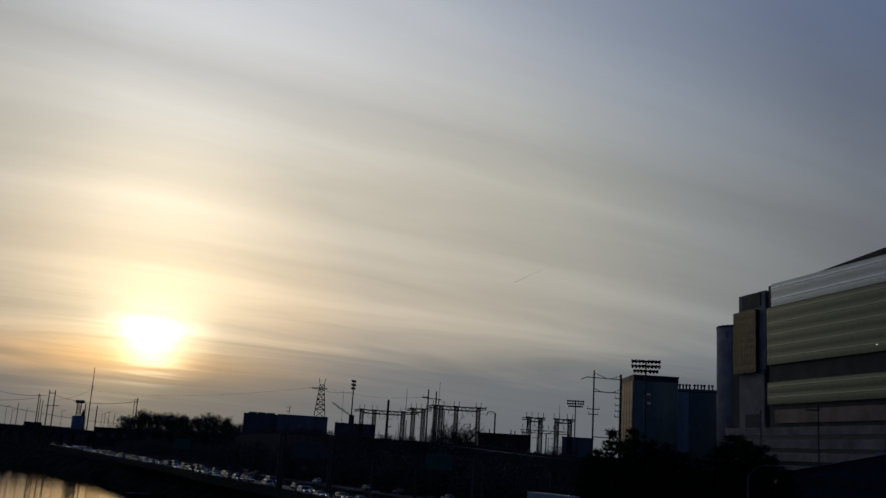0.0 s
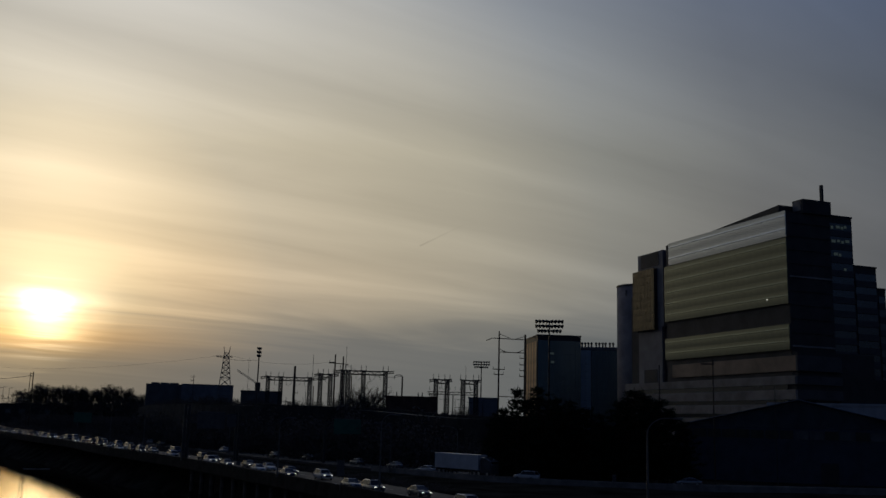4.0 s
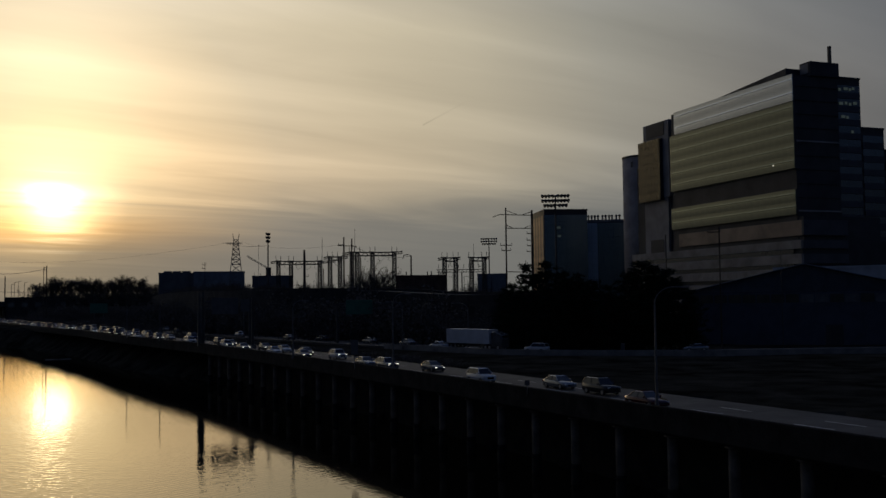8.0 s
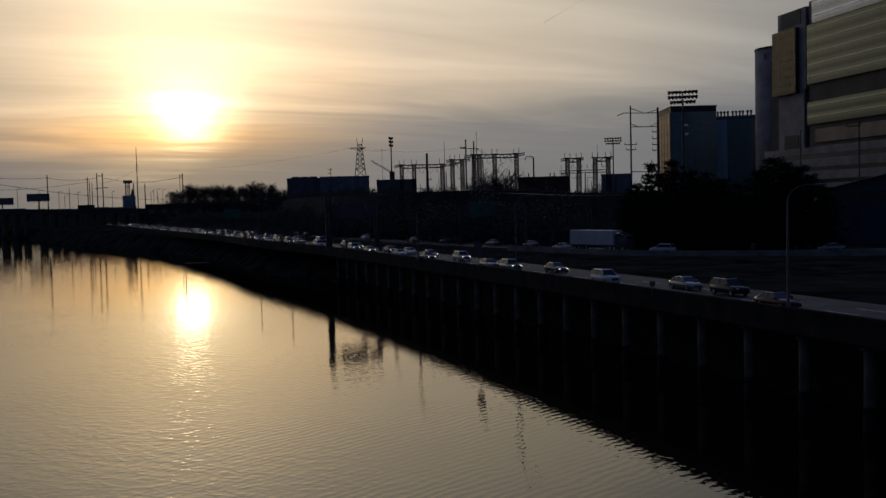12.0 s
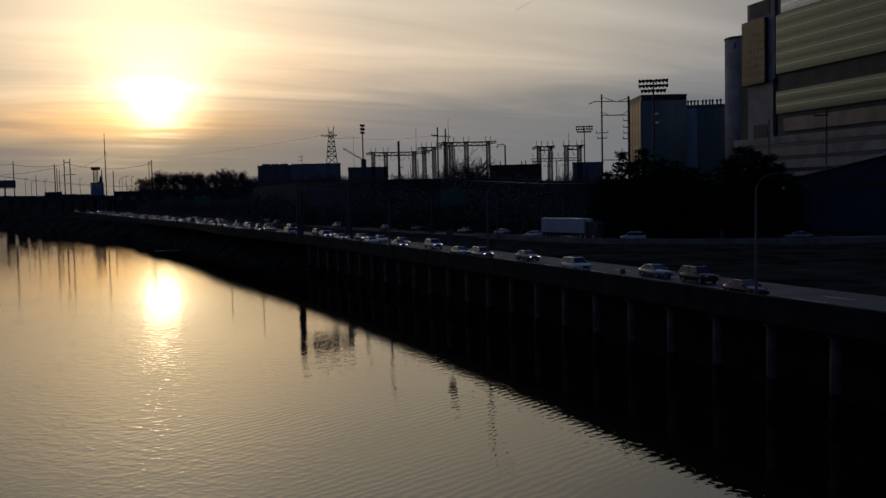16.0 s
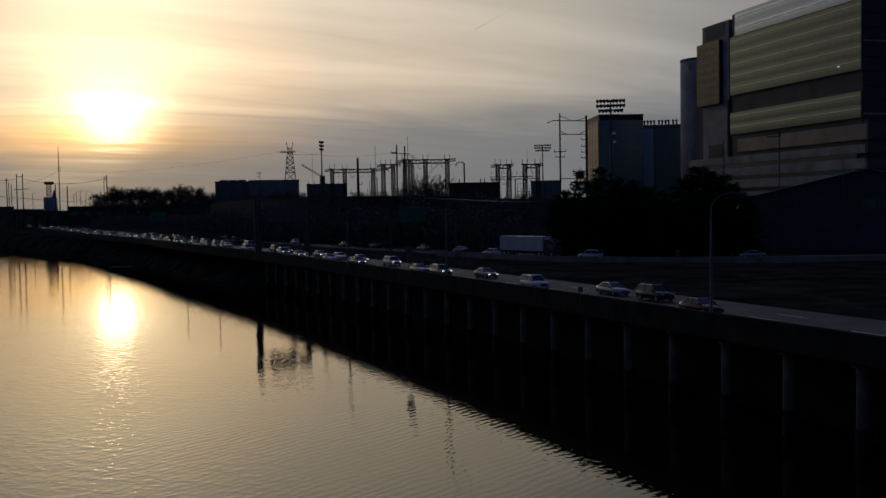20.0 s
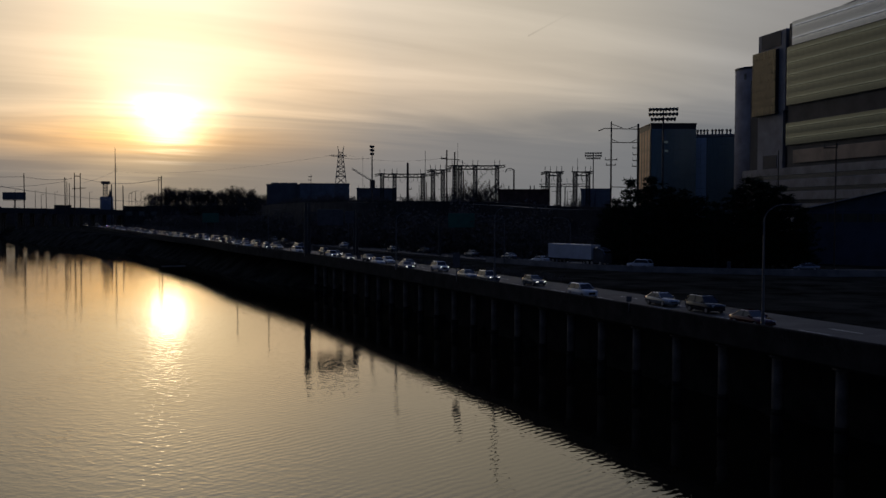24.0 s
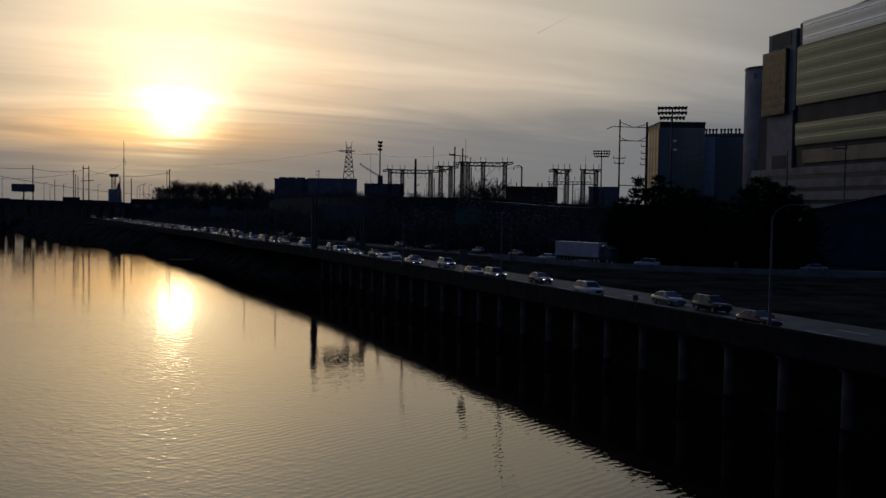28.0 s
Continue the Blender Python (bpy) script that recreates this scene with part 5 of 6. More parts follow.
def pine(m, height, width, seed, label):
    rnd = random.Random(seed)
    t = thing("pine_tree", m, label, "tree", "pine trees")
    bm, nd = B(), B()
    rod(bm, (0, 0, -0.5), (0, 0, height * 0.96), height * 0.018, 0.04, 7)
    whorls = 18
    for i in range(whorls):
        f = (i + rnd.uniform(0.2, 0.8)) / whorls
        z = height * (0.06 + 0.84 * f)
        reach = width * 0.5 * (1.0 - f ** 1.6) ** 0.8 * rnd.uniform(0.5, 1.15) + 0.6
        n = rnd.randint(5, 7)
        turn = rnd.random() * 6.28
        for j in range(n):
            a = turn + 2 * math.pi * (j + rnd.uniform(-0.3, 0.3)) / n
            r = reach * rnd.uniform(0.55, 1.35)
            out = Vector((math.cos(a), math.sin(a), 0))
            rise = (0.62 * f - 0.20 + rnd.uniform(-0.14, 0.24)) * r
            bough = [out * (r * g) + Vector((0, 0, z + rise * g * (1.6 - 0.6 * g) + 0.10 * r * max(0, g - 0.7))) for g in (0, 0.35, 0.7, 1.0)]
            tube(bm, [tuple(q) for q in bough], 0.07, 3, 0.02)
            for c in range(max(6, int(r * 5.0))):
                g = rnd.uniform(0.08, 1.0) ** 0.8 * 2.999
                p = bough[int(g)].lerp(bough[int(g) + 1], g % 1.0) + Vector((rnd.gauss(0, 0.34), rnd.gauss(0, 0.34), rnd.gauss(0.02, 0.20)))
                for q in range(7):
                    e = (out * rnd.gauss(0.8, 0.6) + Vector((rnd.gauss(0, 0.5), rnd.gauss(0, 0.5), rnd.gauss(0.16, 0.30)))).normalized() * rnd.uniform(0.35, 0.95)
                    s = e.cross(Vector((rnd.gauss(0, 1), rnd.gauss(0, 1), rnd.gauss(0, 1)))).normalized() * 0.10
                    nd.faces.new([nd.verts.new(p - s), nd.verts.new(p + s), nd.verts.new(p + e)])
    part("trunk", bm, BARK, t)
    tagged(part("crown", nd, NEEDLES, t, "dark green needle sprays with gaps"), kind="stuff")
    return t


def place(src, az, dist, scale, turn, z=LAND):
    p = polar(az, dist, z)
    c = copy_thing(src, pose(p.x, p.y, p.z, 0, 0, turn))
    c.scale = (scale, scale, scale)
    return c


# two groups of pines before the hospital
pines = [pine(facing(13.25, 203, LAND), 20.0, 15.0, 3, "broad dark pine with a ragged crown"),
         pine(facing(12.1, 197, LAND), 19.2, 10.0, 8, "dark pine with long drooping limbs"),
         pine(facing(18.85, 201, LAND), 19.6, 12.5, 11, "broad dark pine with a ragged crown")]
for i, az, tall in ((2, 11.2, 15.0), (1, 10.7, 12.6), (2, 14.25, 17.8), (0, 15.2, 17.2), (2, 16.1, 15.6), (1, 16.9, 14.2), (2, 18.05, 17.2), (1, 19.5, 18.6), (2, 20.2, 17.8),
                    (0, 20.9, 15.4), (1, 21.6, 13.0), (1, 12.6, 12.0), (2, 13.7, 12.5), (1, 14.8, 12.0), (2, 17.5, 11.5), (1, 18.5, 12.0), (0, 19.9, 12.5)):
    place(pines[i], az, 197 + (az * 37) % 12, tall / (20.0, 19.2, 19.6)[i], az * 131)

# bare trees: wooded far bank, the yard and the roadside
trees = [bare_tree(facing(-13.0, 655, LAND), 17, 21, "bare winter tree with a rounded crown", 0.62, 4, bole=0.20),
         bare_tree(facing(-12.2, 660, LAND), 17, 34, "bare winter tree with wide limbs", 0.75, 4, bole=0.20),
         bare_tree(facing(-14.3, 650, LAND), 16, 47, "bare winter tree with a dense crown", 0.52, 4, bole=0.21)]
random.seed(12)
rise = spline([(p.x, p.y, 0.0) for p in (polar(-17.6, 930), polar(-15.0, 905), polar(-12.0, 890), polar(-9.0, 870), polar(-7.0, 850))], 12.0)
single("embankment", sweep(B(), [tuple(p) for p in rise], [(-34, LAND - 0.6), (-12, 18.0), (14, 18.3), (36, LAND - 0.6)]), GRASS, "dark grassy rise carrying bare trees on the far bank", "embankment")
for i in range(21):
    az = -15.8 + i * 0.325 + random.uniform(-0.10, 0.10)
    el = 1.72 + 0.12 * math.sin(i * 0.9) + random.uniform(-0.14, 0.14) - (0.35 if i < 2 or 17 < i < 20 else 0)
    dist = float(np.interp(az, (-15.8, -9.0), (908, 870))) + random.uniform(-8, 8)
    place(trees[i % 3], az, dist, (high(el, dist) - 17.8) / 11.4, random.uniform(0, 360), 17.8)
yard = bare_tree(facing(2.85, 350, LAND), 41, 61, "tall bare tree standing in the substation yard", 0.75, 4, bole=0.22)
place(yard, 3.75, 356, 0.85, 110)
place(yard, 1.0, 375, 0.55, 200)
# trees and thickets along the foot of the railway viaduct
th = [shrub(facing(-6.5, 318, LAND), 9, 12, 71, "brown winter thicket at the roadside"),
      shrub(facing(-3.5, 300, LAND), 8, 14, 72, "brown winter thicket at the roadside"),
      shrub(facing(0.5, 268, LAND), 7, 12, 73, "low brown winter thicket at the roadside")]
def joined(name, spots, label):
    """Far brush that nobody could count: thickets set down at (which, x, y, z, turn, width, height) and joined into one mesh."""
    V, F, n = [], [], 0
    for which, x, y, z, turn, sw, sh in spots:
        c, q = math.cos(turn), math.sin(turn)
        for ob in th[which].children:
            me = ob.data
            co = np.empty(len(me.vertices) * 3)
            me.vertices.foreach_get("co", co)
            co = co.reshape(-1, 3) * (sw, sw, sh)
            V.append(np.stack([co[:, 0] * c - co[:, 1] * q + x, co[:, 0] * q + co[:, 1] * c + y, co[:, 2] + z], 1))
            F += [tuple(v + n for v in p.vertices) for p in me.polygons]
            n += len(co)
    me = bpy.data.meshes.new(name)
    me.from_pydata(np.concatenate(V).tolist(), [], F)
    me.materials.append(TWIG)
    tagged(new(name, me), label, "brush", kind="stuff")


def spot(i, az, dist, scale, z=LAND):
    p = polar(az, dist)
    return (i % 3, p.x, p.y, z, random.uniform(0, 6.28), scale, scale)


random.seed(31)
for i in range(120):
    az = -13.0 + i * 0.25 + random.uniform(-0.1, 0.1)
    lo = np.interp(az, (-13, -10, -7, -4, 0, 5, 10, 18), (520, 410, 335, 300, 262, 228, 212, 205))
    dist = lo + random.uniform(0, 18)
    place(th[i % 3], az, dist, random.uniform(0.75, 1.35) * (0.6 if az < -8.5 else 1.25 if az < 6 else 0.8), random.uniform(0, 360))
far = [spot(i, -15.6 + i * 0.19, random.uniform(596, 640), random.uniform(1.0, 1.4)) for i in range(34)]
far += [spot(i, -15.5 + i * 0.19, random.uniform(648, 670), random.uniform(1.0, 1.4)) for i in range(32)]
for i in range(46):
    az = -16.0 + i * 0.155
    far.append(spot(i, az, float(np.interp(az, (-15.8, -9.0), (903, 865))) + random.uniform(-7, 7), random.uniform(1.3, 2.1), 17.7))
far += [spot(i, -27 + i * 0.42, random.uniform(1850, 2000), random.uniform(1.8, 2.8)) for i in range(34)]
far += [spot(i, -31.0 + i * 0.36 + random.uniform(-0.1, 0.1), random.uniform(905, 960), random.uniform(1.15, 1.5)) for i in range(44)]
joined("far_brush", far, "brown winter brush on the far banks of the river")
for i in range(16):
    place(th[i % 3], -10.0 + i * 0.22, random.uniform(385, 415), random.uniform(1.2, 1.7), random.uniform(0, 360))
for i in range(46):
    az = -12.5 + i * 0.5 + random.uniform(-0.15, 0.15)
    lo = np.interp(az, (-13, -10, -7, -4, 0, 5, 11), (560, 440, 360, 318, 285, 262, 232))
    place(trees[i % 3], az, lo - random.uniform(2, 10), random.uniform(0.62, 0.80) * (1.0 if az < 7 else 0.7), random.uniform(0, 360))
for i in range(26):
    place(trees[i % 3], -30 + i * 0.62, random.uniform(1900, 2300), random.uniform(1.3, 1.9), random.uniform(0, 360))
# scrub along the track on the viaduct
scrub = []
for i in range(110):
    p, q = line[i % (len(line) - 1)], line[i % (len(line) - 1) + 1]
    f = random.random()
    x, y, z = (p[j] + (q[j] - p[j]) * f for j in range(3))
    away = Vector((x, y, 0)).normalized() * random.uniform(2.0, 5.5)
    h = random.choice((random.uniform(0.10, 0.24), random.uniform(0.10, 0.24), random.uniform(0.25, 0.46)))
    scrub.append((i % 3, x + away.x, y + away.y, z - 0.9, random.uniform(0, 6.28), h * 1.5, h))
joined("track_scrub", scrub, "low brown scrub along the railway track")
# low brush on the verge over the river and on the slope between the carriageways
verge = []
for i in range(63, 190):
    p = EDGE[i]
    q = EDGE[i + 1]
    d = (q - p) / np.linalg.norm(q - p)
    o = random.uniform(15, 19)
    h = random.uniform(0.10, 0.18) if i < 112 else random.uniform(0.30, 0.62)
    verge.append((2, p[0] + d[1] * o, p[1] - d[0] * o, LAND - 0.1, random.uniform(0, 6.28), h * (2.0 if i < 112 else 1.1), h))
joined("verge_brush", verge, "low winter brush along the verge of the river road")


# dead grass hanging over the edge of the deck
random.seed(9)
vs, fs = [], []
for i in range(16, 110):
    p, q = EDGE[i], EDGE[i + 1]
    d = (q - p) / np.linalg.norm(q - p)
    thick = 60 if i < 55 else 30
    for j in range(thick):
        f = random.random()
        x, y = p + (q - p) * f
        o = random.uniform(-0.25, 0.30)
        h = random.uniform(0.12, 0.42) * (0.6 + 0.8 * noise.noise((x * 0.25, y * 0.25, 3.0)) ** 2)
        z0 = ROAD + 0.35 - (0.9 * random.random() if o < 0 else 0)
        bx, by = x + d[1] * o, y - d[0] * o
        w = random.uniform(0.02, 0.05)
        n = len(vs)
        vs += [(bx - d[0] * w, by - d[1] * w, z0), (bx + d[0] * w, by + d[1] * w, z0), (bx + random.gauss(0, 0.12) - d[1] * 0.12, by + random.gauss(0, 0.12), z0 + h + 0.32)]
        fs.append((n, n + 1, n + 2))
me = bpy.data.meshes.new("edge_grass")
me.from_pydata(vs, [], fs)
me.materials.append(GRASS)
tagged(new("edge_grass", me), "dead grass along the parapet of the river road", "grass", kind="stuff")


# ---- vehicles ----
def ring_loft(bm, rows, close=True):
    rings = [[bm.verts.new(p) for p in r] for r in rows]
    n = len(rings[0])
    for a, b in zip(rings, rings[1:]):
        for i in range(n):
            bm.faces.new((a[i], a[(i + 1) % n], b[(i + 1) % n], b[i]))
    bm.faces.new(rings[0][::-1])
    bm.faces.new(rings[-1])
    bmesh.ops.recalc_face_normals(bm, faces=bm.faces)
    return bm


def hull(y, w, z0, z1):
    c = min(0.12, (z1 - z0) * 0.3)
    return [(-w * 0.92, y, z0), (-w, y, z0 + c), (-w * 0.985, y, z1 - c), (-w * 0.86, y, z1), (w * 0.86, y, z1), (w * 0.985, y, z1 - c), (w, y, z0 + c), (w * 0.92, y, z0)]


KINDS = {  # hull stations (y, half width, bottom, top); cabin (base front, top front, top rear, base rear, base z, roof z); axle places
    "sedan": ([(-2.35, 0.70, 0.34, 0.60), (-2.22, 0.82, 0.24, 0.72), (-1.6, 0.90, 0.20, 0.84), (-0.95, 0.91, 0.20, 0.94), (0.6, 0.92, 0.20, 0.97), (1.7, 0.91, 0.20, 0.98), (2.25, 0.84, 0.26, 0.93), (2.38, 0.74, 0.36, 0.86)],
              (-1.02, -0.28, 0.95, 1.75, 0.93, 1.44), (-1.45, 1.4)),
    "suv": ([(-2.35, 0.74, 0.40, 0.82), (-2.22, 0.88, 0.30, 0.95), (-1.5, 0.95, 0.26, 1.05), (-0.95, 0.96, 0.26, 1.10), (0.8, 0.96, 0.26, 1.12), (2.1, 0.94, 0.28, 1.12), (2.35, 0.86, 0.36, 1.05)],
            (-1.05, -0.45, 1.85, 2.25, 1.08, 1.74), (-1.45, 1.42)),
    "van": ([(-2.5, 0.80, 0.36, 0.90), (-2.35, 0.92, 0.28, 1.05), (-1.7, 0.98, 0.24, 1.15), (0.8, 1.0, 0.24, 1.20), (2.4, 0.98, 0.26, 1.20), (2.6, 0.94, 0.34, 1.15)],
            (-1.9, -1.1, 2.35, 2.5, 1.15, 2.0), (-1.6, 1.6)),
}
wheel_bm = B()
rod(wheel_bm, (-0.11, 0, 0), (0.11, 0, 0), 0.33, 0.33, 16)
TYRE = mesh_of("tyre", wheel_bm, RUBBER)
RIM = mesh_of("rim", rod(B(), (-0.125, 0, 0), (0.125, 0, 0), 0.21, 0.21, 12), ALLOY)
CARS = {}


def car_paint(name, color, metal=0.2):
    return mat("car_paint_" + name, color, 0.14, metal, var=0.08, scale=0.8, bump=0, spec=0.6)


PAINTS = {"white": car_paint("white", (0.55, 0.55, 0.54), 0.0), "silver": car_paint("silver", (0.24, 0.245, 0.25), 0.6), "black": car_paint("black", (0.015, 0.015, 0.017)),
          "grey": car_paint("grey", (0.14, 0.145, 0.15), 0.5), "red": car_paint("red", (0.06, 0.006, 0.006)), "blue": car_paint("blue", (0.03, 0.05, 0.12))}


def car(kind, paint, lit, m):
    key = (kind, paint, lit)
    if key in CARS:
        return copy_thing(CARS[key], m)
    hulls, (bf, tf, tr, br, zb, zr), axles = KINDS[kind]
    t = thing("car" if kind == "sedan" else kind, m, f"{paint} {dict(sedan='saloon car', suv='sport utility car', van='passenger van')[kind]} {'with headlamps lit ' if lit else ''}on the highway", "car", "cars on the highway")
    part("body", ring_loft(B(), [hull(*h) for h in hulls]), PAINTS[paint], t, "", True)
    wb, wt = hulls[3][1] * 0.93, hulls[3][1] * 0.70
    bm = B()
    ring_loft(bm, [[(-wb, bf, zb), (-wb, br, zb), (wb, br, zb), (wb, bf, zb)], [(-wt, tf, zr - 0.03), (-wt, tr, zr - 0.03), (wt, tr, zr - 0.03), (wt, tf, zr - 0.03)]])
    part("window_glass", bm, CARGLASS, t, "dark tinted glass")
    part("roof", ring_loft(B(), [[(-wt - 0.03, tf - 0.05, zr - 0.04), (-wt - 0.03, tr + 0.06, zr - 0.04), (wt + 0.03, tr + 0.06, zr - 0.04), (wt + 0.03, tf - 0.05, zr - 0.04)],
                                 [(-wt * 0.85, tf + 0.12, zr + 0.03), (-wt * 0.85, tr - 0.1, zr + 0.03), (wt * 0.85, tr - 0.1, zr + 0.03), (wt * 0.85, tf + 0.12, zr + 0.03)]]), PAINTS[paint], t)
    for s in (-1, 1):
        for (yb, yt) in ((bf, tf), (br, tr)):
            part("pillar", rod(B(), (s * (wb + 0.01), yb, zb), (s * (wt + 0.01), yt, zr), 0.045, 0.04, 4), PAINTS[paint], t)
        part("door_pillar", rod(B(), (s * (wb + 0.005), (bf + br) / 2, zb), (s * (wt + 0.01), (tf + tr) / 2, zr), 0.04, 0.035, 4), PAINTS["black"], t)
        h0 = hulls[1]
        part("headlamp", box(B(), s * h0[1] * 0.72 - 0.17, s * h0[1] * 0.72 + 0.17, h0[0] - 0.10, h0[0] + 0.15, h0[3] - 0.20, h0[3] - 0.04, 0.03), LIT if lit else LENS, t)
        h9 = hulls[-2]
        part("tail_lamp", box(B(), s * h9[1] * 0.80 - 0.13, s * h9[1] * 0.80 + 0.13, h9[0] + 0.0, h9[0] + 0.14, h9[3] - 0.28, h9[3] - 0.08, 0.02), TAIL, t)
        part("mirror", box(B(), s * (wb + 0.12) - 0.09, s * (wb + 0.12) + 0.09, bf + 0.18, bf + 0.30, zb + 0.02, zb + 0.17, 0.03), PAINTS[paint], t)
        for y in axles:
            wh = part("wheel", TYRE, None, t)
            wh.matrix_basis = pose(s * (hulls[3][1] - 0.10), y, 0.33)
            part("rim", RIM, None, wh)
    h0 = hulls[0]
    part("grille", box(B(), -0.45, 0.45, h0[0] - 0.02, h0[0] + 0.1, h0[2] + 0.06, h0[3] - 0.04, 0.02), PAINTS["black"], t)
    part("bumper", box(B(), -h0[1] * 1.05, h0[1] * 1.05, h0[0] - 0.04, h0[0] + 0.2, h0[2] - 0.06, h0[2] + 0.10, 0.04), PAINTS[paint] if kind != "van" else PAINTS["black"], t)
    CARS[key] = t
    return t


def on_line(line, i, off, back=False):
    """A pose on a road line at step i, off metres to the right; a car there drives to the line's start, or on when back."""
    p, q = line[i], line[i + 1]
    d = (q - p) / np.linalg.norm(q - p)
    a = math.degrees(math.atan2(d[1], d[0])) - 90
    return pose(p[0] + d[1] * off, p[1] - d[0] * off, ROAD + 0.02, 0, 0, a + (180 if back else 0))


def nearest(line, x, y):
    return int(np.argmin([(p[0] - x) ** 2 + (p[1] - y) ** 2 for p in line]))


for x, y, lane, kind, paint, lit in [(30.2, 87.4, 3.0, "sedan", "red", False), (32, 100.4, 6.5, "suv", "black", False), (20.4, 116.5, 3.0, "suv", "white", False), (7.2, 151.4, 3.0, "sedan", "silver", False),
                                     (-3.5, 197, 6.5, "sedan", "white", False), (-6, 193, 3.0, "sedan", "white", False), (-16.5, 212, 3.0, "sedan", "silver", True), (-20.8, 240, 6.5, "suv", "black", False),
                                     (-28.4, 249, 3.0, "suv", "white", False)]:
    car(kind, paint, lit, on_line(EDGE, nearest(EDGE, x - 0.93 * lane, y - 0.37 * lane), lane))
for y, lane, kind, paint, lit in [(105, 6.5, "sedan", "silver", False), (134, 6.5, "sedan", "grey", True), (141, 3.0, "suv", "silver", True), (168, 6.5, "suv", "white", True), (175, 3.0, "sedan", "blue", True),
                                  (183, 6.5, "sedan", "silver", True), (205, 6.5, "sedan", "grey", True), (222, 3.0, "suv", "white", True), (228, 6.5, "sedan", "silver", True), (259, 6.5, "sedan", "white", True)]:
    car(kind, paint, lit, on_line(EDGE, int(np.argmin([abs(p[1] - y) for p in EDGE])), lane))
random.seed(77)
for lane in (3.0, 6.5, 10.0):
    i = nearest(EDGE, -35, 268) + random.randint(0, 3)
    while i < len(EDGE) - 95:
        if lane == 10.0 and abs(i - nearest(EDGE, -52, 318)) < 3:
            i += 2
            continue
        car(random.choice(("sedan", "sedan", "suv", "sedan", "van")), random.choice(("white", "white", "silver", "silver", "grey", "black", "blue", "red")), random.random() < 0.5,
            on_line(EDGE, i, lane + random.uniform(-0.25, 0.25)))
        i += random.choice((2, 3, 3, 4, 6))
for az, lane, kind, paint in [(12.8, 2.8, "suv", "white"), (6.1, 2.8, "sedan", "white"), (3.7, 6.4, "sedan", "silver"), (1.5, 6.4, "sedan", "silver"), (-1.6, 6.4, "sedan", "grey"), (-2.6, 2.8, "sedan", "silver"),
                              (8.2, 6.4, "sedan", "grey"), (22.2, 6.4, "sedan", "silver"), (-6.0, 6.4, "sedan", "silver"), (-5.4, 2.8, "sedan", "white"), (-7.4, 9.8, "suv", "grey"), (-8.9, 2.8, "sedan", "silver"),
                              (-9.9, 6.4, "sedan", "white"), (-11.2, 6.4, "suv", "silver"), (-12.6, 2.8, "sedan", "white"), (-14.0, 6.4, "sedan", "silver")]:
    i = int(np.argmin([abs(math.degrees(math.atan2(p[0], p[1])) - az) + (9 if p[1] < 100 else 0) for p in RAMP]))
    car(kind, paint, False, on_line(RAMP, i, lane, True))

# patrol car with its roof lights on, and the white box truck on the second carriageway
patrol = car("sedan", "black", True, on_line(EDGE, nearest(EDGE, -52, 318), 10.6))
BLUE = mat("blue_beacon", (0.1, 0.2, 0.8), 0.3, bump=0, emit=((0.25, 0.40, 1.0), 5.0))
PINK = mat("pink_beacon", (0.8, 0.2, 0.4), 0.3, bump=0, emit=((1.0, 0.35, 0.75), 3.0))
beacon = thing("beacon_bar", patrol.matrix_world @ pose(0, 0.3, 1.47), "lit blue and pink beacon bar on a patrol car", "beacon")
part("blue_lens", box(B(), -0.6, -0.02, -0.15, 0.15, 0.0, 0.16, 0.03), BLUE, beacon, "glowing blue lens")
part("pink_lens", box(B(), 0.02, 0.6, -0.15, 0.15, 0.0, 0.16, 0.03), PINK, beacon, "glowing pink lens")

TRAILER = mat("white_trailer_skin", (0.50, 0.53, 0.57), 0.45, var=0.12, scale=0.4)
i = int(np.argmin([abs(math.degrees(math.atan2(p[0], p[1])) - 7.4) + (9 if p[1] < 100 else 0) for p in RAMP]))
truck = thing("box_truck", on_line(RAMP, i, 6.0), "white articulated box truck on the second carriageway", "truck")
part("trailer", box(B(), -1.28, 1.28, -5.5, 7.5, 1.1, 4.05, 0.06), TRAILER, truck, "long plain white trailer")
part("cab", ring_loft(B(), [hull(-9.0, 1.05, 0.5, 2.3), hull(-8.7, 1.2, 0.45, 3.1), hull(-7.0, 1.22, 0.45, 3.7), hull(-6.0, 1.2, 0.5, 3.5)]), PAINTS["grey"], truck, "dark tractor cab")
part("windscreen", box(B(), -0.95, 0.95, -8.95, -8.7, 2.1, 2.9, 0.05), CARGLASS, truck)
part("chassis", box(B(), -0.5, 0.5, -8.5, 7.3, 0.7, 1.1), DARKSTEEL, truck)
for y in (-8.0, -5.6, -4.4, 4.8, 6.1):
    for s in (-1, 1):
        wh = part("wheel", TYRE, None, truck)
        wh.matrix_basis = pose(s * 1.05, y, 0.5) @ Matrix.Diagonal((1.6, 1.5, 1.5, 1))
        part("rim", RIM, None, wh)

# ---- lamps, signs, small things ----
LAMPSTEEL = mat("lamp_post_steel", (0.13, 0.13, 0.132), 0.55, 0.3, var=0.2, scale=1.0)


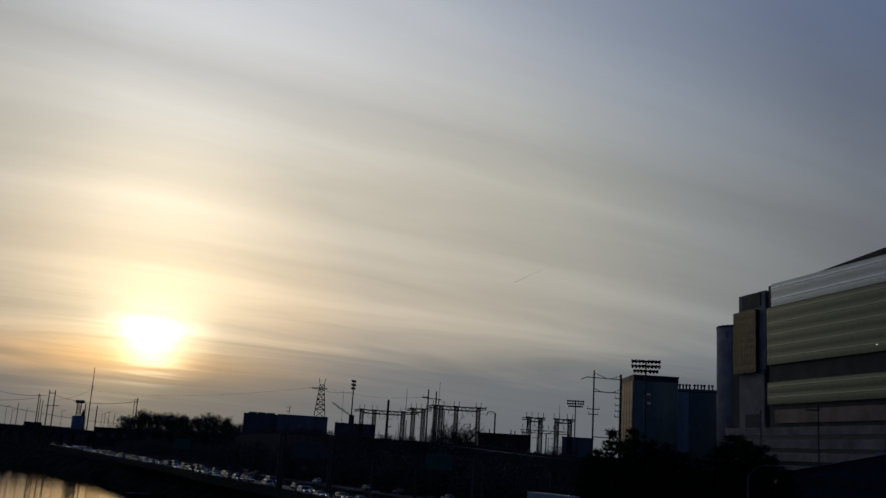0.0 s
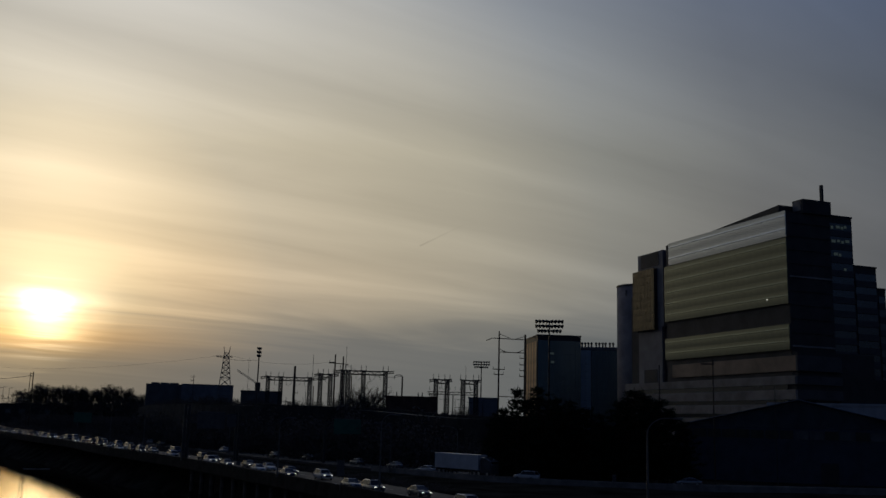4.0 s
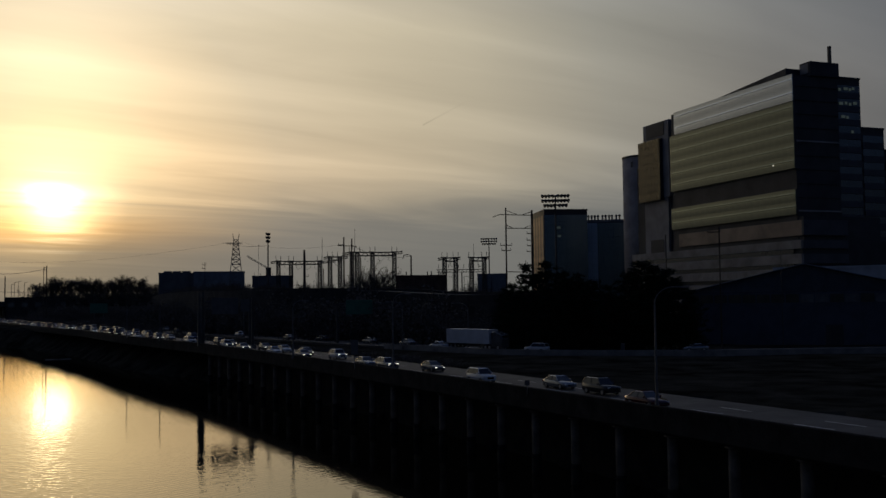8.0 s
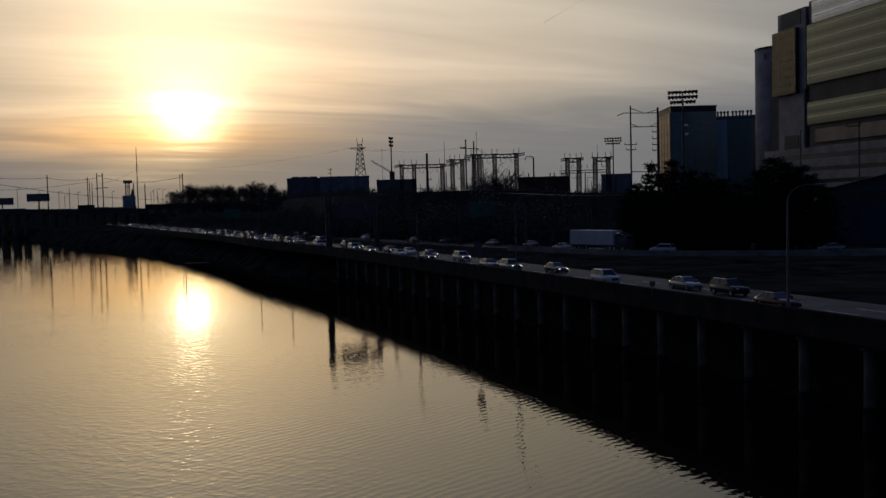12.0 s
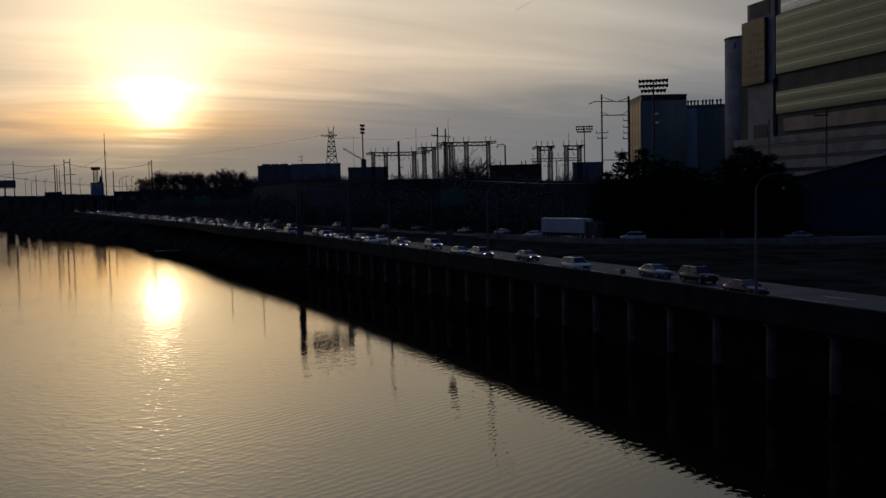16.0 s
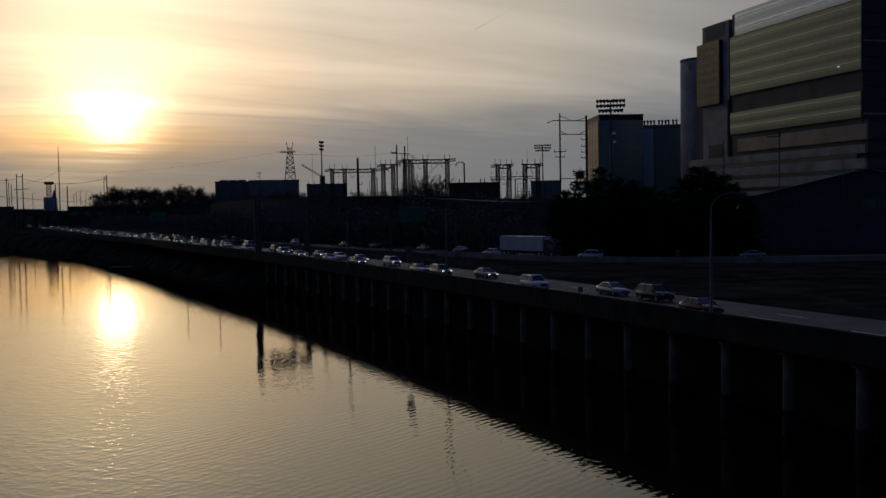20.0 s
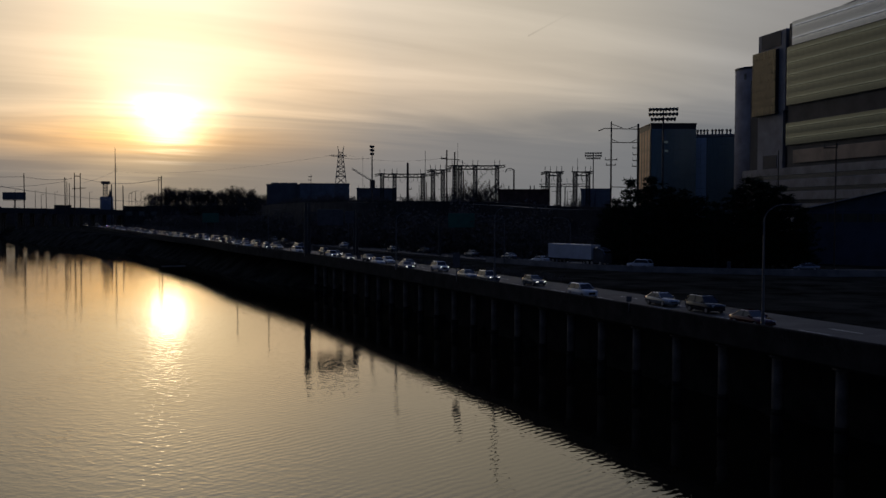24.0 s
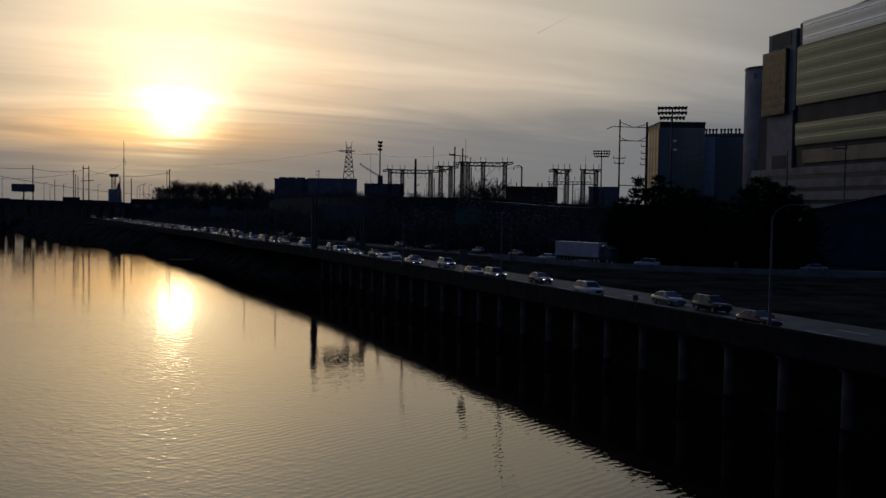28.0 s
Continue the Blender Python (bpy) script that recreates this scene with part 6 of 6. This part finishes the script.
def road_lamp(az, dist, z0, el, arm, label="grey steel highway lamp with a curved arm"):
    """arm: reach of the curved arm to the right, negative to the left."""
    t = thing("street_lamp", facing(az, dist, z0), label, "street lamp", "highway lamps")
    z = high(el, dist) - z0
    part("base", rod(B(), (0, 0, -0.4), (0, 0, 0.5), 0.22, 0.18, 8), LAMPSTEEL, t)
    part("shaft", rod(B(), (0, 0, 0.3), (0, 0, z - 1.6), 0.13, 0.085, 8), LAMPSTEEL, t)
    pts = [(arm * (1 - math.cos(a)) , 0, z - 1.6 + 1.5 * math.sin(a)) for a in np.linspace(0, math.pi / 2, 9)]
    pts.append((arm * 1.45, 0, z - 0.08))
    part("arm", tube(B(), pts, 0.075, 6, 0.05), LAMPSTEEL, t)
    s = 1 if arm > 0 else -1
    part("lamp_head", box(B(), arm * 1.45 - 0.1 if s > 0 else arm * 1.45 - 0.75, arm * 1.45 + 0.75 if s > 0 else arm * 1.45 + 0.1, -0.17, 0.17, z - 0.2, z - 0.02, 0.05), LAMPSTEEL, t)


def parapet(az):
    """How far off the parapet stands in that direction."""
    i = int(np.argmin([abs(math.degrees(math.atan2(p[0], p[1])) - az) + (90 if p[1] < 5 else 0) for p in EDGE]))
    return float(np.hypot(*EDGE[i])) + 0.2


road_lamp(19.56, parapet(19.56), ROAD + 0.6, 0.62, 1.6, "tall grey steel lamp with a curved arm on the parapet")
road_lamp(15.6, 208, ROAD, 0.27, -2.0)
road_lamp(4.12, parapet(4.12), ROAD + 0.6, 0.40, 1.3, "grey steel lamp on the viaduct parapet")
road_lamp(-1.77, parapet(-1.77), ROAD + 0.6, 0.06, 1.4, "grey steel lamp on the viaduct parapet")
road_lamp(-9.3, parapet(-9.3), ROAD + 0.6, 0.25, 1.6, "grey steel lamp on the viaduct parapet")
road_lamp(-11.1, parapet(-11.1), ROAD + 0.6, 0.2, 1.6, "grey steel lamp on the viaduct parapet")
road_lamp(4.7, 208, ROAD, -0.1, -2.0)
road_lamp(8.6, 205, ROAD, -0.2, -2.0)
road_lamp(-4.6, 282, ROAD, 0.0, -2.0)

GREEN = mat("green_sign_face", (0.015, 0.13, 0.085), 0.5, var=0.15, scale=0.6)
GREY = mat("grey_sign_back", (0.10, 0.10, 0.105), 0.5, 0.3, var=0.2, scale=0.8)
# sign gantry at the river edge: twin posts, a truss over the lanes, a panel seen from behind
p = polar(-6.5, 233, ROAD)
i = nearest(EDGE, p.x, p.y)
d = (EDGE[i + 1] - EDGE[i]) / np.linalg.norm(EDGE[i + 1] - EDGE[i])
sg = thing("sign_gantry", pose(EDGE[i][0], EDGE[i][1], ROAD, 0, 0, math.degrees(math.atan2(-d[0], d[1])) ), "grey steel sign gantry over the highway lanes", "sign gantry")
for x, y in ((0.2, 0.0), (1.5, 1.6)):
    part("post", rod(B(), (x, y, -1.2 if y else 0.0), (x, y, 12.8), 0.45, 0.38, 10), DARKSTEEL, sg)
    part("far_post", rod(B(), (12.4 + x, y, -0.4), (12.4 + x, y, 11.4), 0.34, 0.30, 10), DARKSTEEL, sg)
for z in (2.6, 5.4, 8.2, 11.0):
    part("tie", rod(B(), (0.2, 0.0, z), (1.5, 1.6, z + 1.2), 0.14, 0.14, 6), DARKSTEEL, sg)
truss(sg, "truss", (0.6, 0.8, 8.6), (13.2, 0.8, 8.6), 1.8, 1.6, 0.13, 9, DARKSTEEL)
part("sign_panel", box(B(), 3.0, 9.6, -0.35, -0.2, 7.4, 11.3, 0.04), GREY, sg, "unlit highway sign panel")
part("sign_panel", box(B(), 10.2, 12.4, -0.35, -0.2, 7.9, 10.9, 0.04), GREY, sg, "smaller unlit sign panel")
for x in (3.9, 6.3, 8.7):
    part("hanger", rod(B(), (x, -0.15, 7.5), (x, -0.15, 11.2), 0.08, 0.08, 4), DARKSTEEL, sg)

og = thing("sign_gantry", facing(2.9, 236, ROAD), "overhead gantry with a green direction sign", "sign gantry")
for x in (-8.5, 7.2, 10.4):
    part("post", rod(B(), (x, 0, -0.4), (x, 0, 9.6), 0.34, 0.28, 10), DARKSTEEL, og)
truss(og, "truss", (-8.5, 0, 8.2), (7.2, 0, 8.2), 1.3, 1.2, 0.10, 10, DARKSTEEL)
part("sign_panel", box(B(), -6.4, 0.1, -0.9, -0.75, 6.9, 10.4, 0.04), GREEN, og, "dark green direction sign")
og2 = thing("road_sign", facing(-12.6, 520, ROAD), "green direction sign on two posts", "road sign")
for x in (-2.2, 2.2):
    part("post", rod(B(), (x, 0.2, -0.4), (x, 0.2, 10.2), 0.16, 0.14, 8), STEEL, og2)
part("sign_panel", box(B(), -4.2, 4.2, -0.1, 0.1, 5.4, 10.4, 0.04), GREEN, og2, "dark green direction sign")


def small_sign(az, dist, z0, h, w, hh, label, mt):
    t = thing("road_sign", facing(az, dist, z0), label, "road sign", "roadside signs")
    part("post", rod(B(), (0, 0.05, -0.6), (0, 0.05, h), 0.05, 0.05, 6), STEEL, t)
    part("plate", box(B(), -w / 2, w / 2, -0.03, 0.02, h - hh, h, 0.01), mt, t)


small_sign(1.84, parapet(1.84), ROAD + 0.5, 3.85, 1.1, 2.3, "tall dark roadside sign on the parapet", GREY)
small_sign(12.06, parapet(12.06), ROAD + 0.5, 1.0, 0.55, 0.55, "small dark roadside sign on the parapet", GREY)
small_sign(-4.0, parapet(-4.0), ROAD + 0.5, 1.3, 0.8, 0.8, "small dark roadside sign on the parapet", GREY)
cab = thing("control_cabinet", facing(17.68, 186, ROAD - 0.1), "small pale roadside control cabinet", "cabinet")
part("body", box(B(), -0.35, 0.35, 0, 0.5, 0, 1.6, 0.03), PALE_CONCRETE, cab)
part("door", box(B(), -0.3, 0.3, -0.03, 0, 0.1, 1.5, 0.01), COOL, cab)

raft = thing("driftwood_raft", pose(*polar(-14.8, 352, -0.3), 0, 0, 14.8), "pale tangle of driftwood floating on the river", "driftwood")
random.seed(4)
for i in range(12):
    a = (random.uniform(-4, 3), random.uniform(-1.2, 1.2), 0.05)
    part("log", rod(B(), a, (a[0] + random.uniform(1.2, 2.6), a[1] + random.uniform(-0.5, 0.5), 0.1), 0.16, 0.11, 6), PALE_CONCRETE, raft)
